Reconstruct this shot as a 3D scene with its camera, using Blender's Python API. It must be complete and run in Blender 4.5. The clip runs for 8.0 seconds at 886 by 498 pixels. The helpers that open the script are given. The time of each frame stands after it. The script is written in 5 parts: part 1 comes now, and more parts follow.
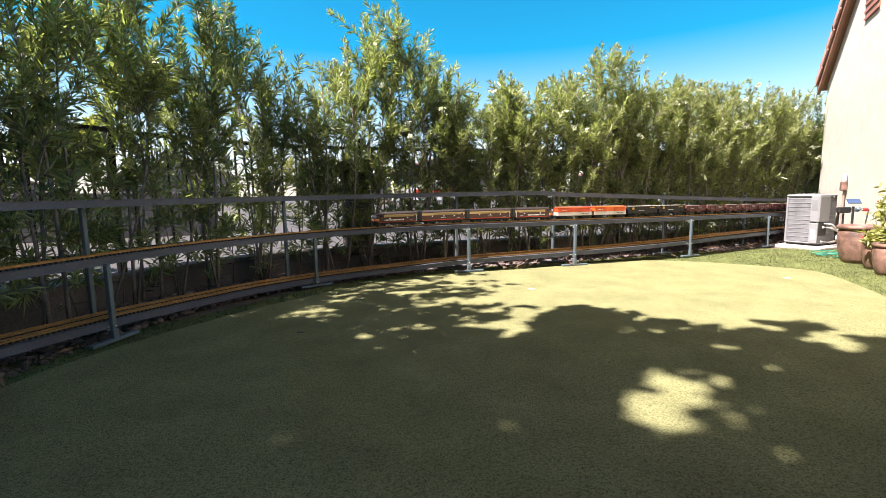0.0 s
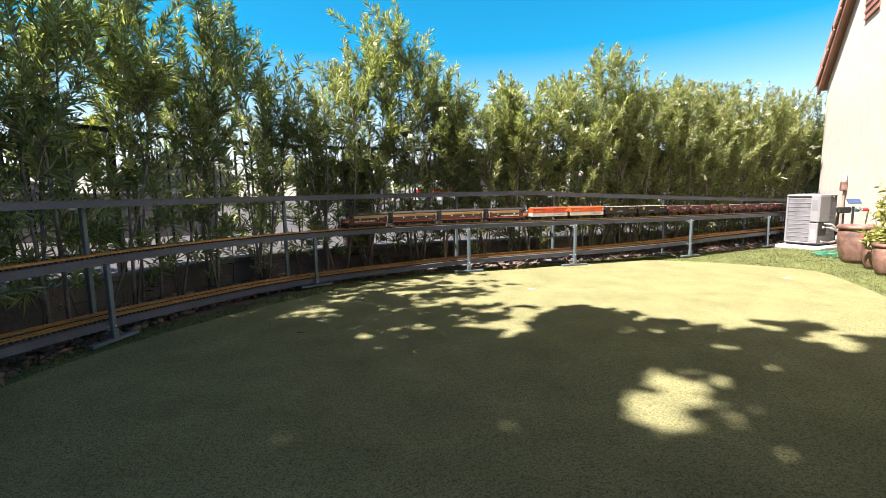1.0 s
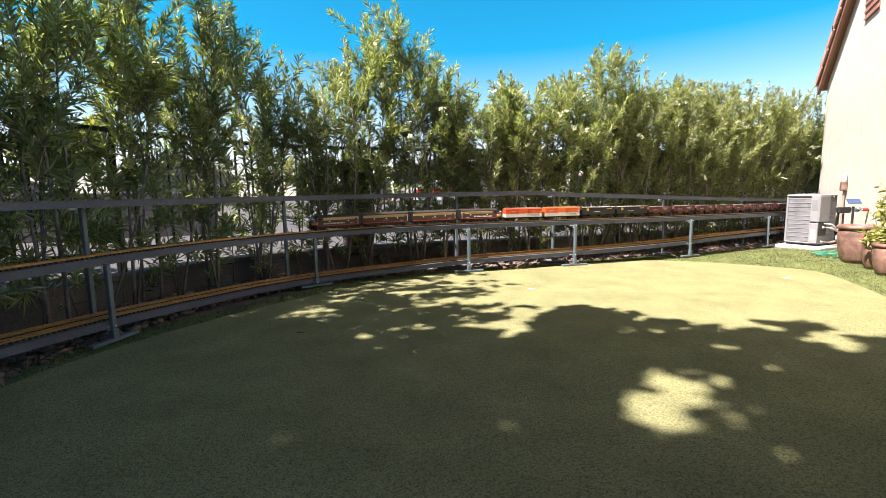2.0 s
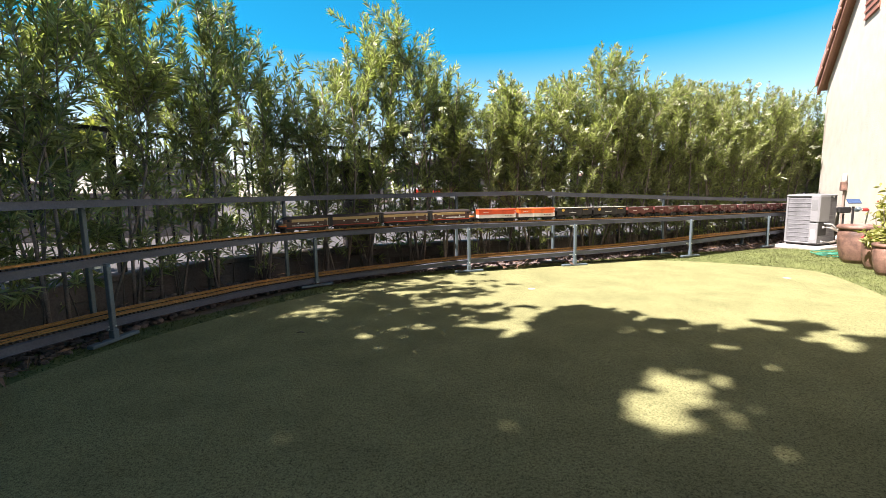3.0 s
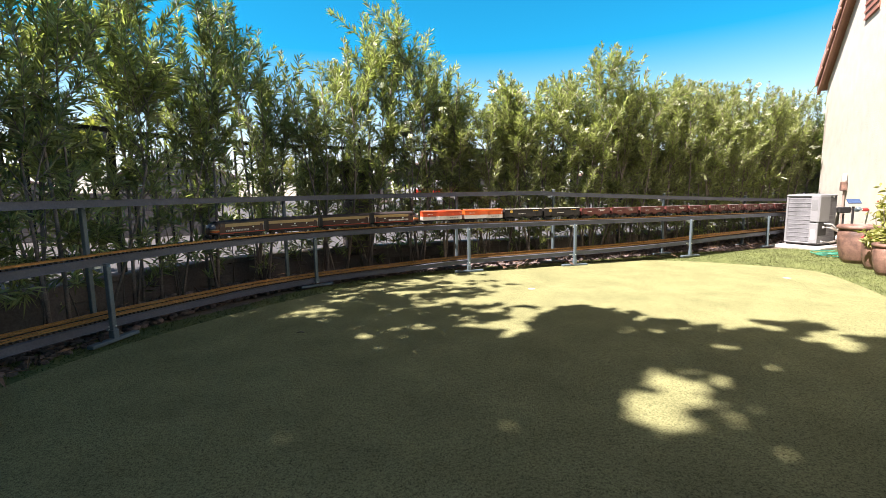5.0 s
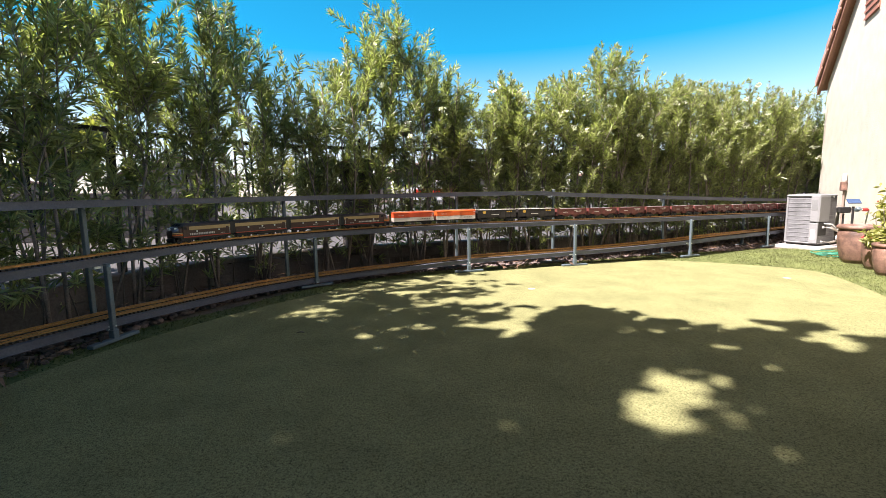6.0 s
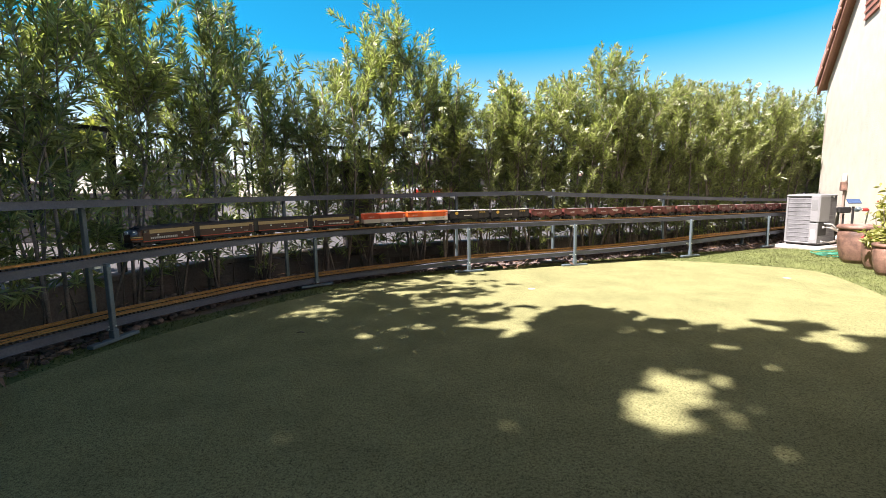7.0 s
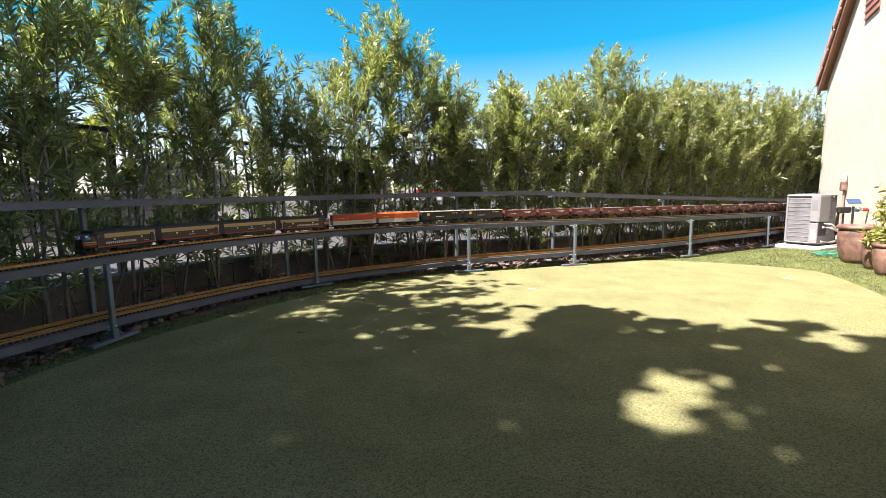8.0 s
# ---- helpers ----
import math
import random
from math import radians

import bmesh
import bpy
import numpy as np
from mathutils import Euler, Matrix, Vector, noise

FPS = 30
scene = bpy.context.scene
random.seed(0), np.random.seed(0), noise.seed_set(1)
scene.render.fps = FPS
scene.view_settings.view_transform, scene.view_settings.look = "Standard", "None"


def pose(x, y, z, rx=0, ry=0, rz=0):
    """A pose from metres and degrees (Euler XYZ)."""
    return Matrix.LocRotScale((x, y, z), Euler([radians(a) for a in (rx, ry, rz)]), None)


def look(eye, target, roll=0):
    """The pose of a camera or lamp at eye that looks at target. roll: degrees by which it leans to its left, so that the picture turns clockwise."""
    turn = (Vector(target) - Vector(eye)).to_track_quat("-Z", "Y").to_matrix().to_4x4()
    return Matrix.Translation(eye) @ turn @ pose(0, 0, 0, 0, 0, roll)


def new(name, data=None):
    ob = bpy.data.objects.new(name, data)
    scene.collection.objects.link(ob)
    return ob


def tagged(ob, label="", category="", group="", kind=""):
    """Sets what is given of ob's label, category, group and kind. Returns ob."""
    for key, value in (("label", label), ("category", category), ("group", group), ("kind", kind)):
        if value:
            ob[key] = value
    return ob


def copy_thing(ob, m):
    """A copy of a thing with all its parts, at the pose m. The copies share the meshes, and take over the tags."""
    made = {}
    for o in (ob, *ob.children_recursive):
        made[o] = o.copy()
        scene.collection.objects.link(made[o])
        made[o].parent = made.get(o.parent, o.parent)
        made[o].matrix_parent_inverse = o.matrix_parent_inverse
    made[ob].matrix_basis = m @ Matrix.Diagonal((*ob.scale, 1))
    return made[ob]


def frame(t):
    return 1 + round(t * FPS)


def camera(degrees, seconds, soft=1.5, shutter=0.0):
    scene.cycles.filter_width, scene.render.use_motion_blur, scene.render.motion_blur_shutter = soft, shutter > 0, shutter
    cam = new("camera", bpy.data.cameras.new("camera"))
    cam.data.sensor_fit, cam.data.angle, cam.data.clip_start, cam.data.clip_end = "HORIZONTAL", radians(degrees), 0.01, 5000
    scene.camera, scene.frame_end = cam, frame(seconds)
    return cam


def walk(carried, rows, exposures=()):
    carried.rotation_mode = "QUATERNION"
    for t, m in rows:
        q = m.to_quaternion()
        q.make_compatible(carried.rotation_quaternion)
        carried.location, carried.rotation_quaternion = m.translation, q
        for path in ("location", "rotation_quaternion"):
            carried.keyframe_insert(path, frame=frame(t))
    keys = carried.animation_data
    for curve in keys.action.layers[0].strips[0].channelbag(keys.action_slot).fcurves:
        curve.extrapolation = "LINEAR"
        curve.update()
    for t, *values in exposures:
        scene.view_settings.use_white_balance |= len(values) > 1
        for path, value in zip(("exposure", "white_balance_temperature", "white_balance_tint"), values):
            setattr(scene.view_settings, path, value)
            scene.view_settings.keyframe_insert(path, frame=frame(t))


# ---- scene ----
# ---------------------------------------------------------------- camera
EYE = (0.0, 0.0, 0.816)
cam = camera(90.3, 8.0, soft=0.65)
VIEW = look(EYE, (0.0, 10.0, 0.816 - 10 * math.tan(0.124)), -0.92)
walk(cam, [(0.0, VIEW), (8.0, VIEW)], [(0.0, 1.92, 6800, 23), (8.0, 1.92, 6800, 23)])

# ---------------------------------------------------------------- light
SUN_EL = radians(56)
SUN_TO = Vector((-0.90, -0.43, 0)).normalized() * math.cos(SUN_EL) + Vector((0, 0, math.sin(SUN_EL)))
world = bpy.data.worlds.new("sky")
scene.world = world
world.use_nodes = True
wn = world.node_tree.nodes
sky = wn.new("ShaderNodeTexSky")
sky.sky_type = "NISHITA"
sky.sun_disc = False
sky.sun_elevation = SUN_EL
sky.sun_rotation = math.atan2(SUN_TO.x, SUN_TO.y)
sky.air_density, sky.dust_density, sky.ozone_density = 1.0, 0.25, 2.5
deep = wn.new("ShaderNodeHueSaturation")
# the sky is whiter round the sun and deep blue away from it
toward = wn.new("ShaderNodeVectorMath")
toward.operation = "DOT_PRODUCT"
toward.inputs[1].default_value = SUN_TO
dome = wn.new("ShaderNodeTexCoord").outputs["Generated"]
world.node_tree.links.new(dome, toward.inputs[0])
# and paler low over the horizon
height, haze, pale = wn.new("ShaderNodeSeparateXYZ"), wn.new("ShaderNodeMapRange"), wn.new("ShaderNodeMath")
pale.operation = "MULTIPLY"
haze.inputs[1].default_value, haze.inputs[2].default_value = 0.08, 0.30
haze.inputs[3].default_value, haze.inputs[4].default_value = 0.45, 1.0
world.node_tree.links.new(dome, height.inputs[0])
world.node_tree.links.new(height.outputs["Z"], haze.inputs[0])
world.node_tree.links.new(haze.outputs[0], pale.inputs[1])
for socket, far, near in (("Hue", 0.474, 0.535), ("Saturation", 1.62, 0.60), ("Value", 1.14, 0.36)):
    fade = wn.new("ShaderNodeMapRange")
    fade.inputs[1].default_value, fade.inputs[2].default_value = 0.40, 0.80
    fade.inputs[3].default_value, fade.inputs[4].default_value = far, near
    world.node_tree.links.new(toward.outputs["Value"], fade.inputs[0])
    world.node_tree.links.new(fade.outputs[0], pale.inputs[0] if socket == "Saturation" else deep.inputs[socket])
world.node_tree.links.new(pale.outputs[0], deep.inputs["Saturation"])
world.node_tree.links.new(sky.outputs[0], deep.inputs["Color"])
world.node_tree.links.new(deep.outputs[0], wn["Background"].inputs[0])
wn["Background"].inputs[1].default_value = 0.053
sun = new("sun", bpy.data.lights.new("sun", "SUN"))
sun.data.energy, sun.data.angle, sun.data.color = 5.0, radians(0.53), (1.0, 0.985, 0.93)
sun.matrix_world = look((-8, -3, 12), Vector((-8, -3, 12)) - SUN_TO)


# ---------------------------------------------------------------- materials
def material(name, colour, rough=0.7, metal=0.0, vary=0.25, scale=8.0, fine=60.0, bump=0.15, stain=None,
             rand=0.0, island=0.0, translucent=0.0, spec=0.5):
    """Base colour with coarse and fine variation, fine relief; rand and island vary single pieces."""
    m = bpy.data.materials.new(name)
    m.use_nodes = True
    n, l = m.node_tree.nodes, m.node_tree.links
    b = n["Principled BSDF"]
    co = n.new("ShaderNodeTexCoord")
    big, small = n.new("ShaderNodeTexNoise"), n.new("ShaderNodeTexNoise")
    big.inputs["Scale"].default_value, small.inputs["Scale"].default_value = scale, fine
    big.inputs["Detail"].default_value, small.inputs["Detail"].default_value = 4, 3
    for t in (big, small):
        l.new(co.outputs["Object"], t.inputs["Vector"])
    dark = tuple(c * (1 - vary) for c in colour)
    light = tuple(min(1, c * (1 + vary)) for c in colour)
    r1 = n.new("ShaderNodeValToRGB")
    r1.color_ramp.elements[0].position, r1.color_ramp.elements[1].position = 0.3, 0.7
    r1.color_ramp.elements[0].color = (*(stain or dark), 1)
    r1.color_ramp.elements[1].color = (*light, 1)
    l.new(big.outputs[0], r1.inputs[0])
    mx = n.new("ShaderNodeMix")
    mx.data_type, mx.blend_type = "RGBA", "OVERLAY"
    mx.inputs[0].default_value = min(1.0, vary * 2)
    l.new(r1.outputs[0], mx.inputs[6])
    l.new(small.outputs[0], mx.inputs[7])
    out = mx.outputs[2]
    if rand or island:
        src = n.new("ShaderNodeObjectInfo").outputs["Random"] if rand else n.new("ShaderNodeNewGeometry").outputs["Random Per Island"]
        amount = rand or island
        mr = n.new("ShaderNodeMapRange")
        mr.inputs[3].default_value, mr.inputs[4].default_value = 1 - amount, 1 + amount
        l.new(src, mr.inputs[0])
        hv = n.new("ShaderNodeHueSaturation")
        l.new(mr.outputs[0], hv.inputs["Value"])
        l.new(out, hv.inputs["Color"])
        out = hv.outputs[0]
    l.new(out, b.inputs["Base Color"])
    b.inputs["Roughness"].default_value, b.inputs["Metallic"].default_value = rough, metal
    b.inputs["Specular IOR Level"].default_value = spec
    if bump:
        bp = n.new("ShaderNodeBump")
        bp.inputs["Strength"].default_value, bp.inputs["Distance"].default_value = bump, 0.01
        l.new(small.outputs[0], bp.inputs["Height"])
        l.new(bp.outputs[0], b.inputs["Normal"])
    if translucent:
        tr, ad = n.new("ShaderNodeBsdfTranslucent"), n.new("ShaderNodeMixShader")
        gain = n.new("ShaderNodeMix")
        gain.data_type, gain.blend_type = "RGBA", "MULTIPLY"
        gain.inputs[0].default_value = 1
        gain.inputs[7].default_value = (1.2, 1.4, 0.66, 1)
        l.new(out, gain.inputs[6])
        l.new(gain.outputs[2], tr.inputs[0])
        ad.inputs[0].default_value = translucent
        l.new(b.outputs[0], ad.inputs[1])
        l.new(tr.outputs[0], ad.inputs[2])
        l.new(ad.outputs[0], n["Material Output"].inputs[0])
    return m


M = {
    "turf": material("turf", (0.34, 0.325, 0.15), 0.95, vary=0.16, scale=1.6, fine=260, bump=0.5, spec=0.1),
    "grass": material("grass", (0.105, 0.122, 0.043), 0.8, vary=0.25, scale=3, fine=50, bump=0, island=0.45, spec=0.2),
    "soil": material("soil", (0.16, 0.12, 0.09), 0.95, vary=0.35, scale=3, fine=40, bump=0.6),
    "stone": material("stone", (0.15, 0.115, 0.105), 0.85, vary=0.25, scale=12, fine=80, bump=0.2, island=0.5),
    "concrete": material("concrete", (0.30, 0.285, 0.265), 0.9, vary=0.12, scale=3, fine=60, bump=0.15),
    "asphalt": material("asphalt", (0.052, 0.049, 0.048), 0.95, vary=0.12, scale=0.6, fine=25, bump=0.2),
    "wall_block": material("wall_block", (0.135, 0.112, 0.098), 0.95, vary=0.25, scale=2.5, fine=60, bump=0.4, rand=0.12),
    "stucco": material("stucco", (0.54, 0.51, 0.44), 0.95, vary=0.08, scale=6, fine=90, bump=0.7, spec=0.1),
    "stucco_far": material("stucco_far", (0.25, 0.195, 0.16), 0.95, vary=0.08, scale=1.5, fine=20, bump=0.3),
    "roof_tile": material("roof_tile", (0.52, 0.29, 0.23), 0.85, vary=0.2, scale=5, fine=50, bump=0.3, rand=0.18),
    "fascia": material("fascia", (0.30, 0.15, 0.10), 0.7, vary=0.15, scale=4, fine=50),
    "vent": material("vent", (0.33, 0.13, 0.09), 0.75, vary=0.15, scale=4, fine=50),
    "steel": material("steel", (0.125, 0.168, 0.190), 0.5, 0.35, vary=0.16, scale=7, fine=120, bump=0.08),
    "girder": material("girder", (0.095, 0.105, 0.135), 0.55, 0.3, vary=0.18, scale=5, fine=90, bump=0.08),
    "bracket": material("bracket", (0.72, 0.76, 0.75), 0.4, 0.5, vary=0.1, scale=20, fine=120, bump=0.05),
    "brass": material("brass", (0.46, 0.25, 0.085), 0.42, 0.75, vary=0.22, scale=14, fine=160, bump=0.05),
    "tie": material("tie", (0.075, 0.05, 0.035), 0.8, vary=0.2, scale=30, fine=120, island=0.3),
    "iron": material("iron", (0.012, 0.012, 0.013), 0.5, 0.2, vary=0.3, scale=10, fine=80, bump=0.1),
    "bark": material("bark", (0.21, 0.175, 0.15), 0.9, vary=0.3, scale=12, fine=90, bump=0.5),
    "leaf": material("leaf", (0.262, 0.288, 0.12), 0.36, vary=0.2, scale=1.2, fine=30, bump=0, island=0.5, translucent=0.42, spec=0.8),
    "leaf_tree": material("leaf_tree", (0.075, 0.07, 0.04), 0.5, vary=0.2, scale=1.2, fine=30, bump=0, island=0.4, translucent=0.05),
    "nose_silver": material("nose_silver", (0.16, 0.18, 0.22), 0.3, 0.5, vary=0.1, scale=20, fine=140, bump=0.02),
    "leaf_yellow": material("leaf_yellow", (0.27, 0.27, 0.08), 0.5, vary=0.2, scale=3, fine=30, bump=0, island=0.4, translucent=0.35),
    "petal": material("petal", (0.75, 0.74, 0.70), 0.7, vary=0.06, scale=10, fine=60, bump=0, translucent=0.2),
    "pot": material("pot", (0.185, 0.105, 0.078), 0.5, vary=0.4, scale=14, fine=120, bump=0.5, stain=(0.085, 0.048, 0.038)),
    "ac_paint": material("ac_paint", (0.225, 0.228, 0.236), 0.5, vary=0.06, scale=6, fine=80, bump=0.04),
    "ac_coil": material("ac_coil", (0.19, 0.193, 0.205), 0.6, 0.4, vary=0.2, scale=9, fine=160, bump=0.4),
    "ac_grille": material("ac_grille", (0.185, 0.19, 0.195), 0.5, vary=0.08, scale=9, fine=80, bump=0.03),
    "black": material("black", (0.012, 0.012, 0.012), 0.6, vary=0.2, scale=20, fine=120, bump=0.05),
    "foam": material("foam", (0.45, 0.42, 0.38), 0.8, vary=0.15, scale=20, fine=90),
    "hose": material("hose", (0.03, 0.20, 0.13), 0.45, vary=0.15, scale=20, fine=90, bump=0.05),
    "solar": material("solar", (0.03, 0.06, 0.13), 0.15, vary=0.2, scale=60, fine=200, bump=0),
    "red": material("red", (0.34, 0.03, 0.025), 0.4, vary=0.1, scale=12, fine=80, bump=0.03),
    "white": material("white", (0.75, 0.74, 0.70), 0.5, vary=0.06, scale=14, fine=80, bump=0.03),
    "train_roof": material("train_roof", (0.026, 0.018, 0.017), 0.6, vary=0.2, scale=20, fine=140, bump=0.05),
    "train_brown": material("train_brown", (0.062, 0.026, 0.017), 0.55, vary=0.18, scale=18, fine=140, bump=0.04),
    "train_cream": material("train_cream", (0.46, 0.31, 0.13), 0.45, vary=0.08, scale=18, fine=140, bump=0.03),
    "train_red": material("train_red", (0.42, 0.045, 0.02), 0.45, vary=0.1, scale=18, fine=140, bump=0.03),
    "train_orange": material("train_orange", (0.72, 0.16, 0.02), 0.45, vary=0.08, scale=18, fine=140, bump=0.03),
    "box_red": material("box_red", (0.50, 0.062, 0.014), 0.5, vary=0.1, scale=16, fine=120, bump=0.04),
    "box_orange": material("box_orange", (0.56, 0.092, 0.012), 0.5, vary=0.1, scale=16, fine=120, bump=0.04),
    "box_silver": material("box_silver", (0.48, 0.43, 0.38), 0.45, 0.1, vary=0.1, scale=16, fine=120, bump=0.04),
    "hop_brown": material("hop_brown", (0.013, 0.010, 0.010), 0.6, vary=0.2, scale=16, fine=120, bump=0.05),
    "hop_maroon": material("hop_maroon", (0.115, 0.028, 0.024), 0.55, vary=0.2, scale=16, fine=120, bump=0.05),
    "load": material("load", (0.125, 0.11, 0.105), 0.95, vary=0.35, scale=40, fine=150, bump=0.8),
    "yellow": material("yellow", (0.42, 0.25, 0.04), 0.5, vary=0.06, scale=20, fine=120, bump=0),
    "lettering": material("lettering", (0.55, 0.52, 0.46), 0.6, vary=0.1, scale=40, fine=150, bump=0),
    "car_white": material("car_white", (0.6, 0.6, 0.6), 0.3, vary=0.04, scale=3, fine=40, bump=0),
    "car_red": material("car_red", (0.65, 0.03, 0.02), 0.3, vary=0.06, scale=3, fine=40, bump=0),
    "glass": material("glass", (0.02, 0.025, 0.03), 0.08, vary=0.1, scale=3, fine=40, bump=0),
    "bag": material("mulch", (0.18, 0.11, 0.07), 0.95, vary=0.4, scale=12, fine=60, bump=0.6, island=0.4),
}


def speckle_turf():
    """Fine upright tufts: speckled light and dark blades over slow patches, with strong small relief."""
    m = M["turf"]
    n, l = m.node_tree.nodes, m.node_tree.links
    b = n["Principled BSDF"]
    co = n["Texture Coordinate"]
    vor, speck, patch = n.new("ShaderNodeTexNoise"), n.new("ShaderNodeTexNoise"), n.new("ShaderNodeTexNoise")
    for t, sc, d in ((vor, 400, 2), (speck, 140, 5), (patch, 3.5, 4)):
        t.inputs["Scale"].default_value, t.inputs["Detail"].default_value = sc, d
        l.new(co.outputs["Object"], t.inputs["Vector"])
    mul = n.new("ShaderNodeMath")
    mul.operation = "MULTIPLY_ADD"
    mul.inputs[1].default_value = 0.5
    l.new(vor.outputs[0], mul.inputs[0])
    half = n.new("ShaderNodeMath")
    half.operation = "MULTIPLY"
    half.inputs[1].default_value = 0.5
    l.new(speck.outputs[0], half.inputs[0])
    l.new(half.outputs[0], mul.inputs[2])
    ramp = n.new("ShaderNodeValToRGB")
    e = ramp.color_ramp.elements
    e[0].position, e[0].color = 0.375, (0.066, 0.064, 0.034, 1)
    e[1].position, e[1].color = 0.62, (0.282, 0.288, 0.140, 1)
    mid = e.new(0.48)
    mid.color = (0.205, 0.204, 0.094, 1)
    l.new(mul.outputs[0], ramp.inputs[0])
    hv = n.new("ShaderNodeHueSaturation")
    mr = n.new("ShaderNodeMapRange")
    mr.inputs[1].default_value, mr.inputs[2].default_value = 0.3, 0.7
    mr.inputs[3].default_value, mr.inputs[4].default_value = 0.86, 1.14
    l.new(patch.outputs[0], mr.inputs[0])
    l.new(mr.outputs[0], hv.inputs["Value"])
    l.new(ramp.outputs[0], hv.inputs["Color"])
    l.new(hv.outputs[0], b.inputs["Base Color"])
    bp = n["Bump"]
    bp.inputs["Strength"].default_value = 0.8
    l.new(mul.outputs[0], bp.inputs["Height"])


speckle_turf()


# ---------------------------------------------------------------- mesh helpers
class Geo:
    """Collects vertices and faces for one mesh."""

    def __init__(self):
        self.v, self.f = [], []

    def add(self, verts, faces, m=None):
        k = len(self.v)
        self.v += [tuple(m @ Vector(p)) for p in verts] if m else [tuple(p) for p in verts]
        self.f += [tuple(i + k for i in q) for q in faces]
        return self

    def box(self, c, s, m=None, cut=0.0):
        """A box about c with sides s, its upright edges and rims cut by a chamfer."""
        x, y, z = s[0] / 2, s[1] / 2, s[2] / 2
        e = min(cut, x * 0.9, y * 0.9, z * 0.9)
        if e <= 0:
            pts = [(c[0] + a * x, c[1] + b * y, c[2] + d * z) for d in (-1, 1) for a, b in ((-1, -1), (1, -1), (1, 1), (-1, 1))]
            return self.add(pts, [(3, 2, 1, 0), (4, 5, 6, 7)] + [(i, (i + 1) % 4, 4 + (i + 1) % 4, 4 + i) for i in range(4)], m)
        rings = []
        for zz, k in ((-z, e), (-z + e, 0), (z - e, 0), (z, e)):
            a, b, g = x - k, y - k, e
            rings.append([(-a + g, -b), (a - g, -b), (a, -b + g), (a, b - g), (a - g, b), (-a + g, b), (-a, b - g), (-a, -b + g)])
            rings[-1] = [(c[0] + p, c[1] + q, c[2] + zz) for p, q in rings[-1]]
        return self.loft(rings, m)

    def loft(self, rings, m=None, caps=True, closed=True):
        n = len(rings[0])
        pts = [p for r in rings for p in r]
        fs = []
        for j in range(len(rings) - 1):
            for i in range(n if closed else n - 1):
                fs.append((j * n + i, j * n + (i + 1) % n, (j + 1) * n + (i + 1) % n, (j + 1) * n + i))
        if caps and closed:
            fs += [tuple(range(n))[::-1], tuple(range((len(rings) - 1) * n, len(rings) * n))]
        return self.add(pts, fs, m)

    def lathe(self, profile, m=None, n=20):
        """A turned shape about z from (radius, height) pairs."""
        return self.loft([[(r * math.cos(2 * math.pi * i / n), r * math.sin(2 * math.pi * i / n), z) for i in range(n)] for r, z in profile], m)

    def rod(self, a, b, r, r2=None, n=8):
        a, b = Vector(a), Vector(b)
        q = (b - a).to_track_quat("Z", "Y").to_matrix().to_4x4()
        return self.lathe([(r, 0), (r if r2 is None else r2, (b - a).length)], Matrix.Translation(a) @ q, n)

    def sweep(self, pts, section):
        """Sweeps a section of (side, up) pairs along a line; side is to the line's left."""
        rings = []
        P = [Vector(p) for p in pts]
        for i, p in enumerate(P):
            t = (P[min(i + 1, len(P) - 1)] - P[max(i - 1, 0)])
            t.z = 0
            t.normalize()
            s = Vector((-t.y, t.x, 0))
            rings.append([tuple(p + s * a + Vector((0, 0, b))) for a, b in section])
        return self.loft(rings)

    def tube(self, pts, radii, n=6):
        P = [Vector(p) for p in pts]
        rings = []
        for i, p in enumerate(P):
            t = (P[min(i + 1, len(P) - 1)] - P[max(i - 1, 0)]).normalized()
            a = t.orthogonal().normalized() if abs(t.z) < 0.9 else Vector((1, 0, 0)) - t * t.x
            a.normalize()
            b = t.cross(a)
            r = radii[i] if isinstance(radii, (list, tuple)) else radii
            rings.append([tuple(p + (a * math.cos(2 * math.pi * k / n) + b * math.sin(2 * math.pi * k / n)) * r) for k in range(n)])
        return self.loft(rings)

    def mesh(self, name, mat, smooth=False):
        me = bpy.data.meshes.new(name)
        me.from_pydata(self.v, [], self.f)
        me.materials.append(mat)
        if smooth:
            me.polygons.foreach_set("use_smooth", [True] * len(me.polygons))
        me.update()
        return me


def part(name, geo, mat, parent, label="", smooth=False):
    """One mesh object under a thing or a part; geo is a Geo or a mesh that is shared."""
    me = geo.mesh(name, mat, smooth) if isinstance(geo, Geo) else geo
    ob = new(name, me)
    ob.parent = parent
    if label:
        ob["label"] = label
    return ob


def thing(name, m=None, label="", category="", group="", kind=""):
    ob = new(name)
    ob.empty_display_size = 0.1
    if m:
        ob.matrix_basis = m
    return tagged(ob, label, category, group, kind)


def fix_normals(me):
    bm = bmesh.new()
    bm.from_mesh(me)
    bmesh.ops.recalc_face_normals(bm, faces=bm.faces)
    bm.to_mesh(me)
    bm.free()


# ---------------------------------------------------------------- plan: the line of the track
CX = (0.000775, -0.004989, 0.003822, 0.8594, 1.05516)
CY = (-0.0014746, 0.0113794, 0.0134946, 0.2041056, 4.782375)
U0, U1 = -4.6, 5.6


def line(u):
    """Place and heading of the track's middle line at parameter u (straight past its ends)."""
    c = min(max(u, U0), U1)
    x, y = np.polyval(CX, c), np.polyval(CY, c)
    dx, dy = np.polyval(np.polyder(CX), c), np.polyval(np.polyder(CY), c)
    n = math.hypot(dx, dy)
    return Vector((x + (u - c) * dx / n, y + (u - c) * dy / n, 0)), Vector((dx / n, dy / n, 0))


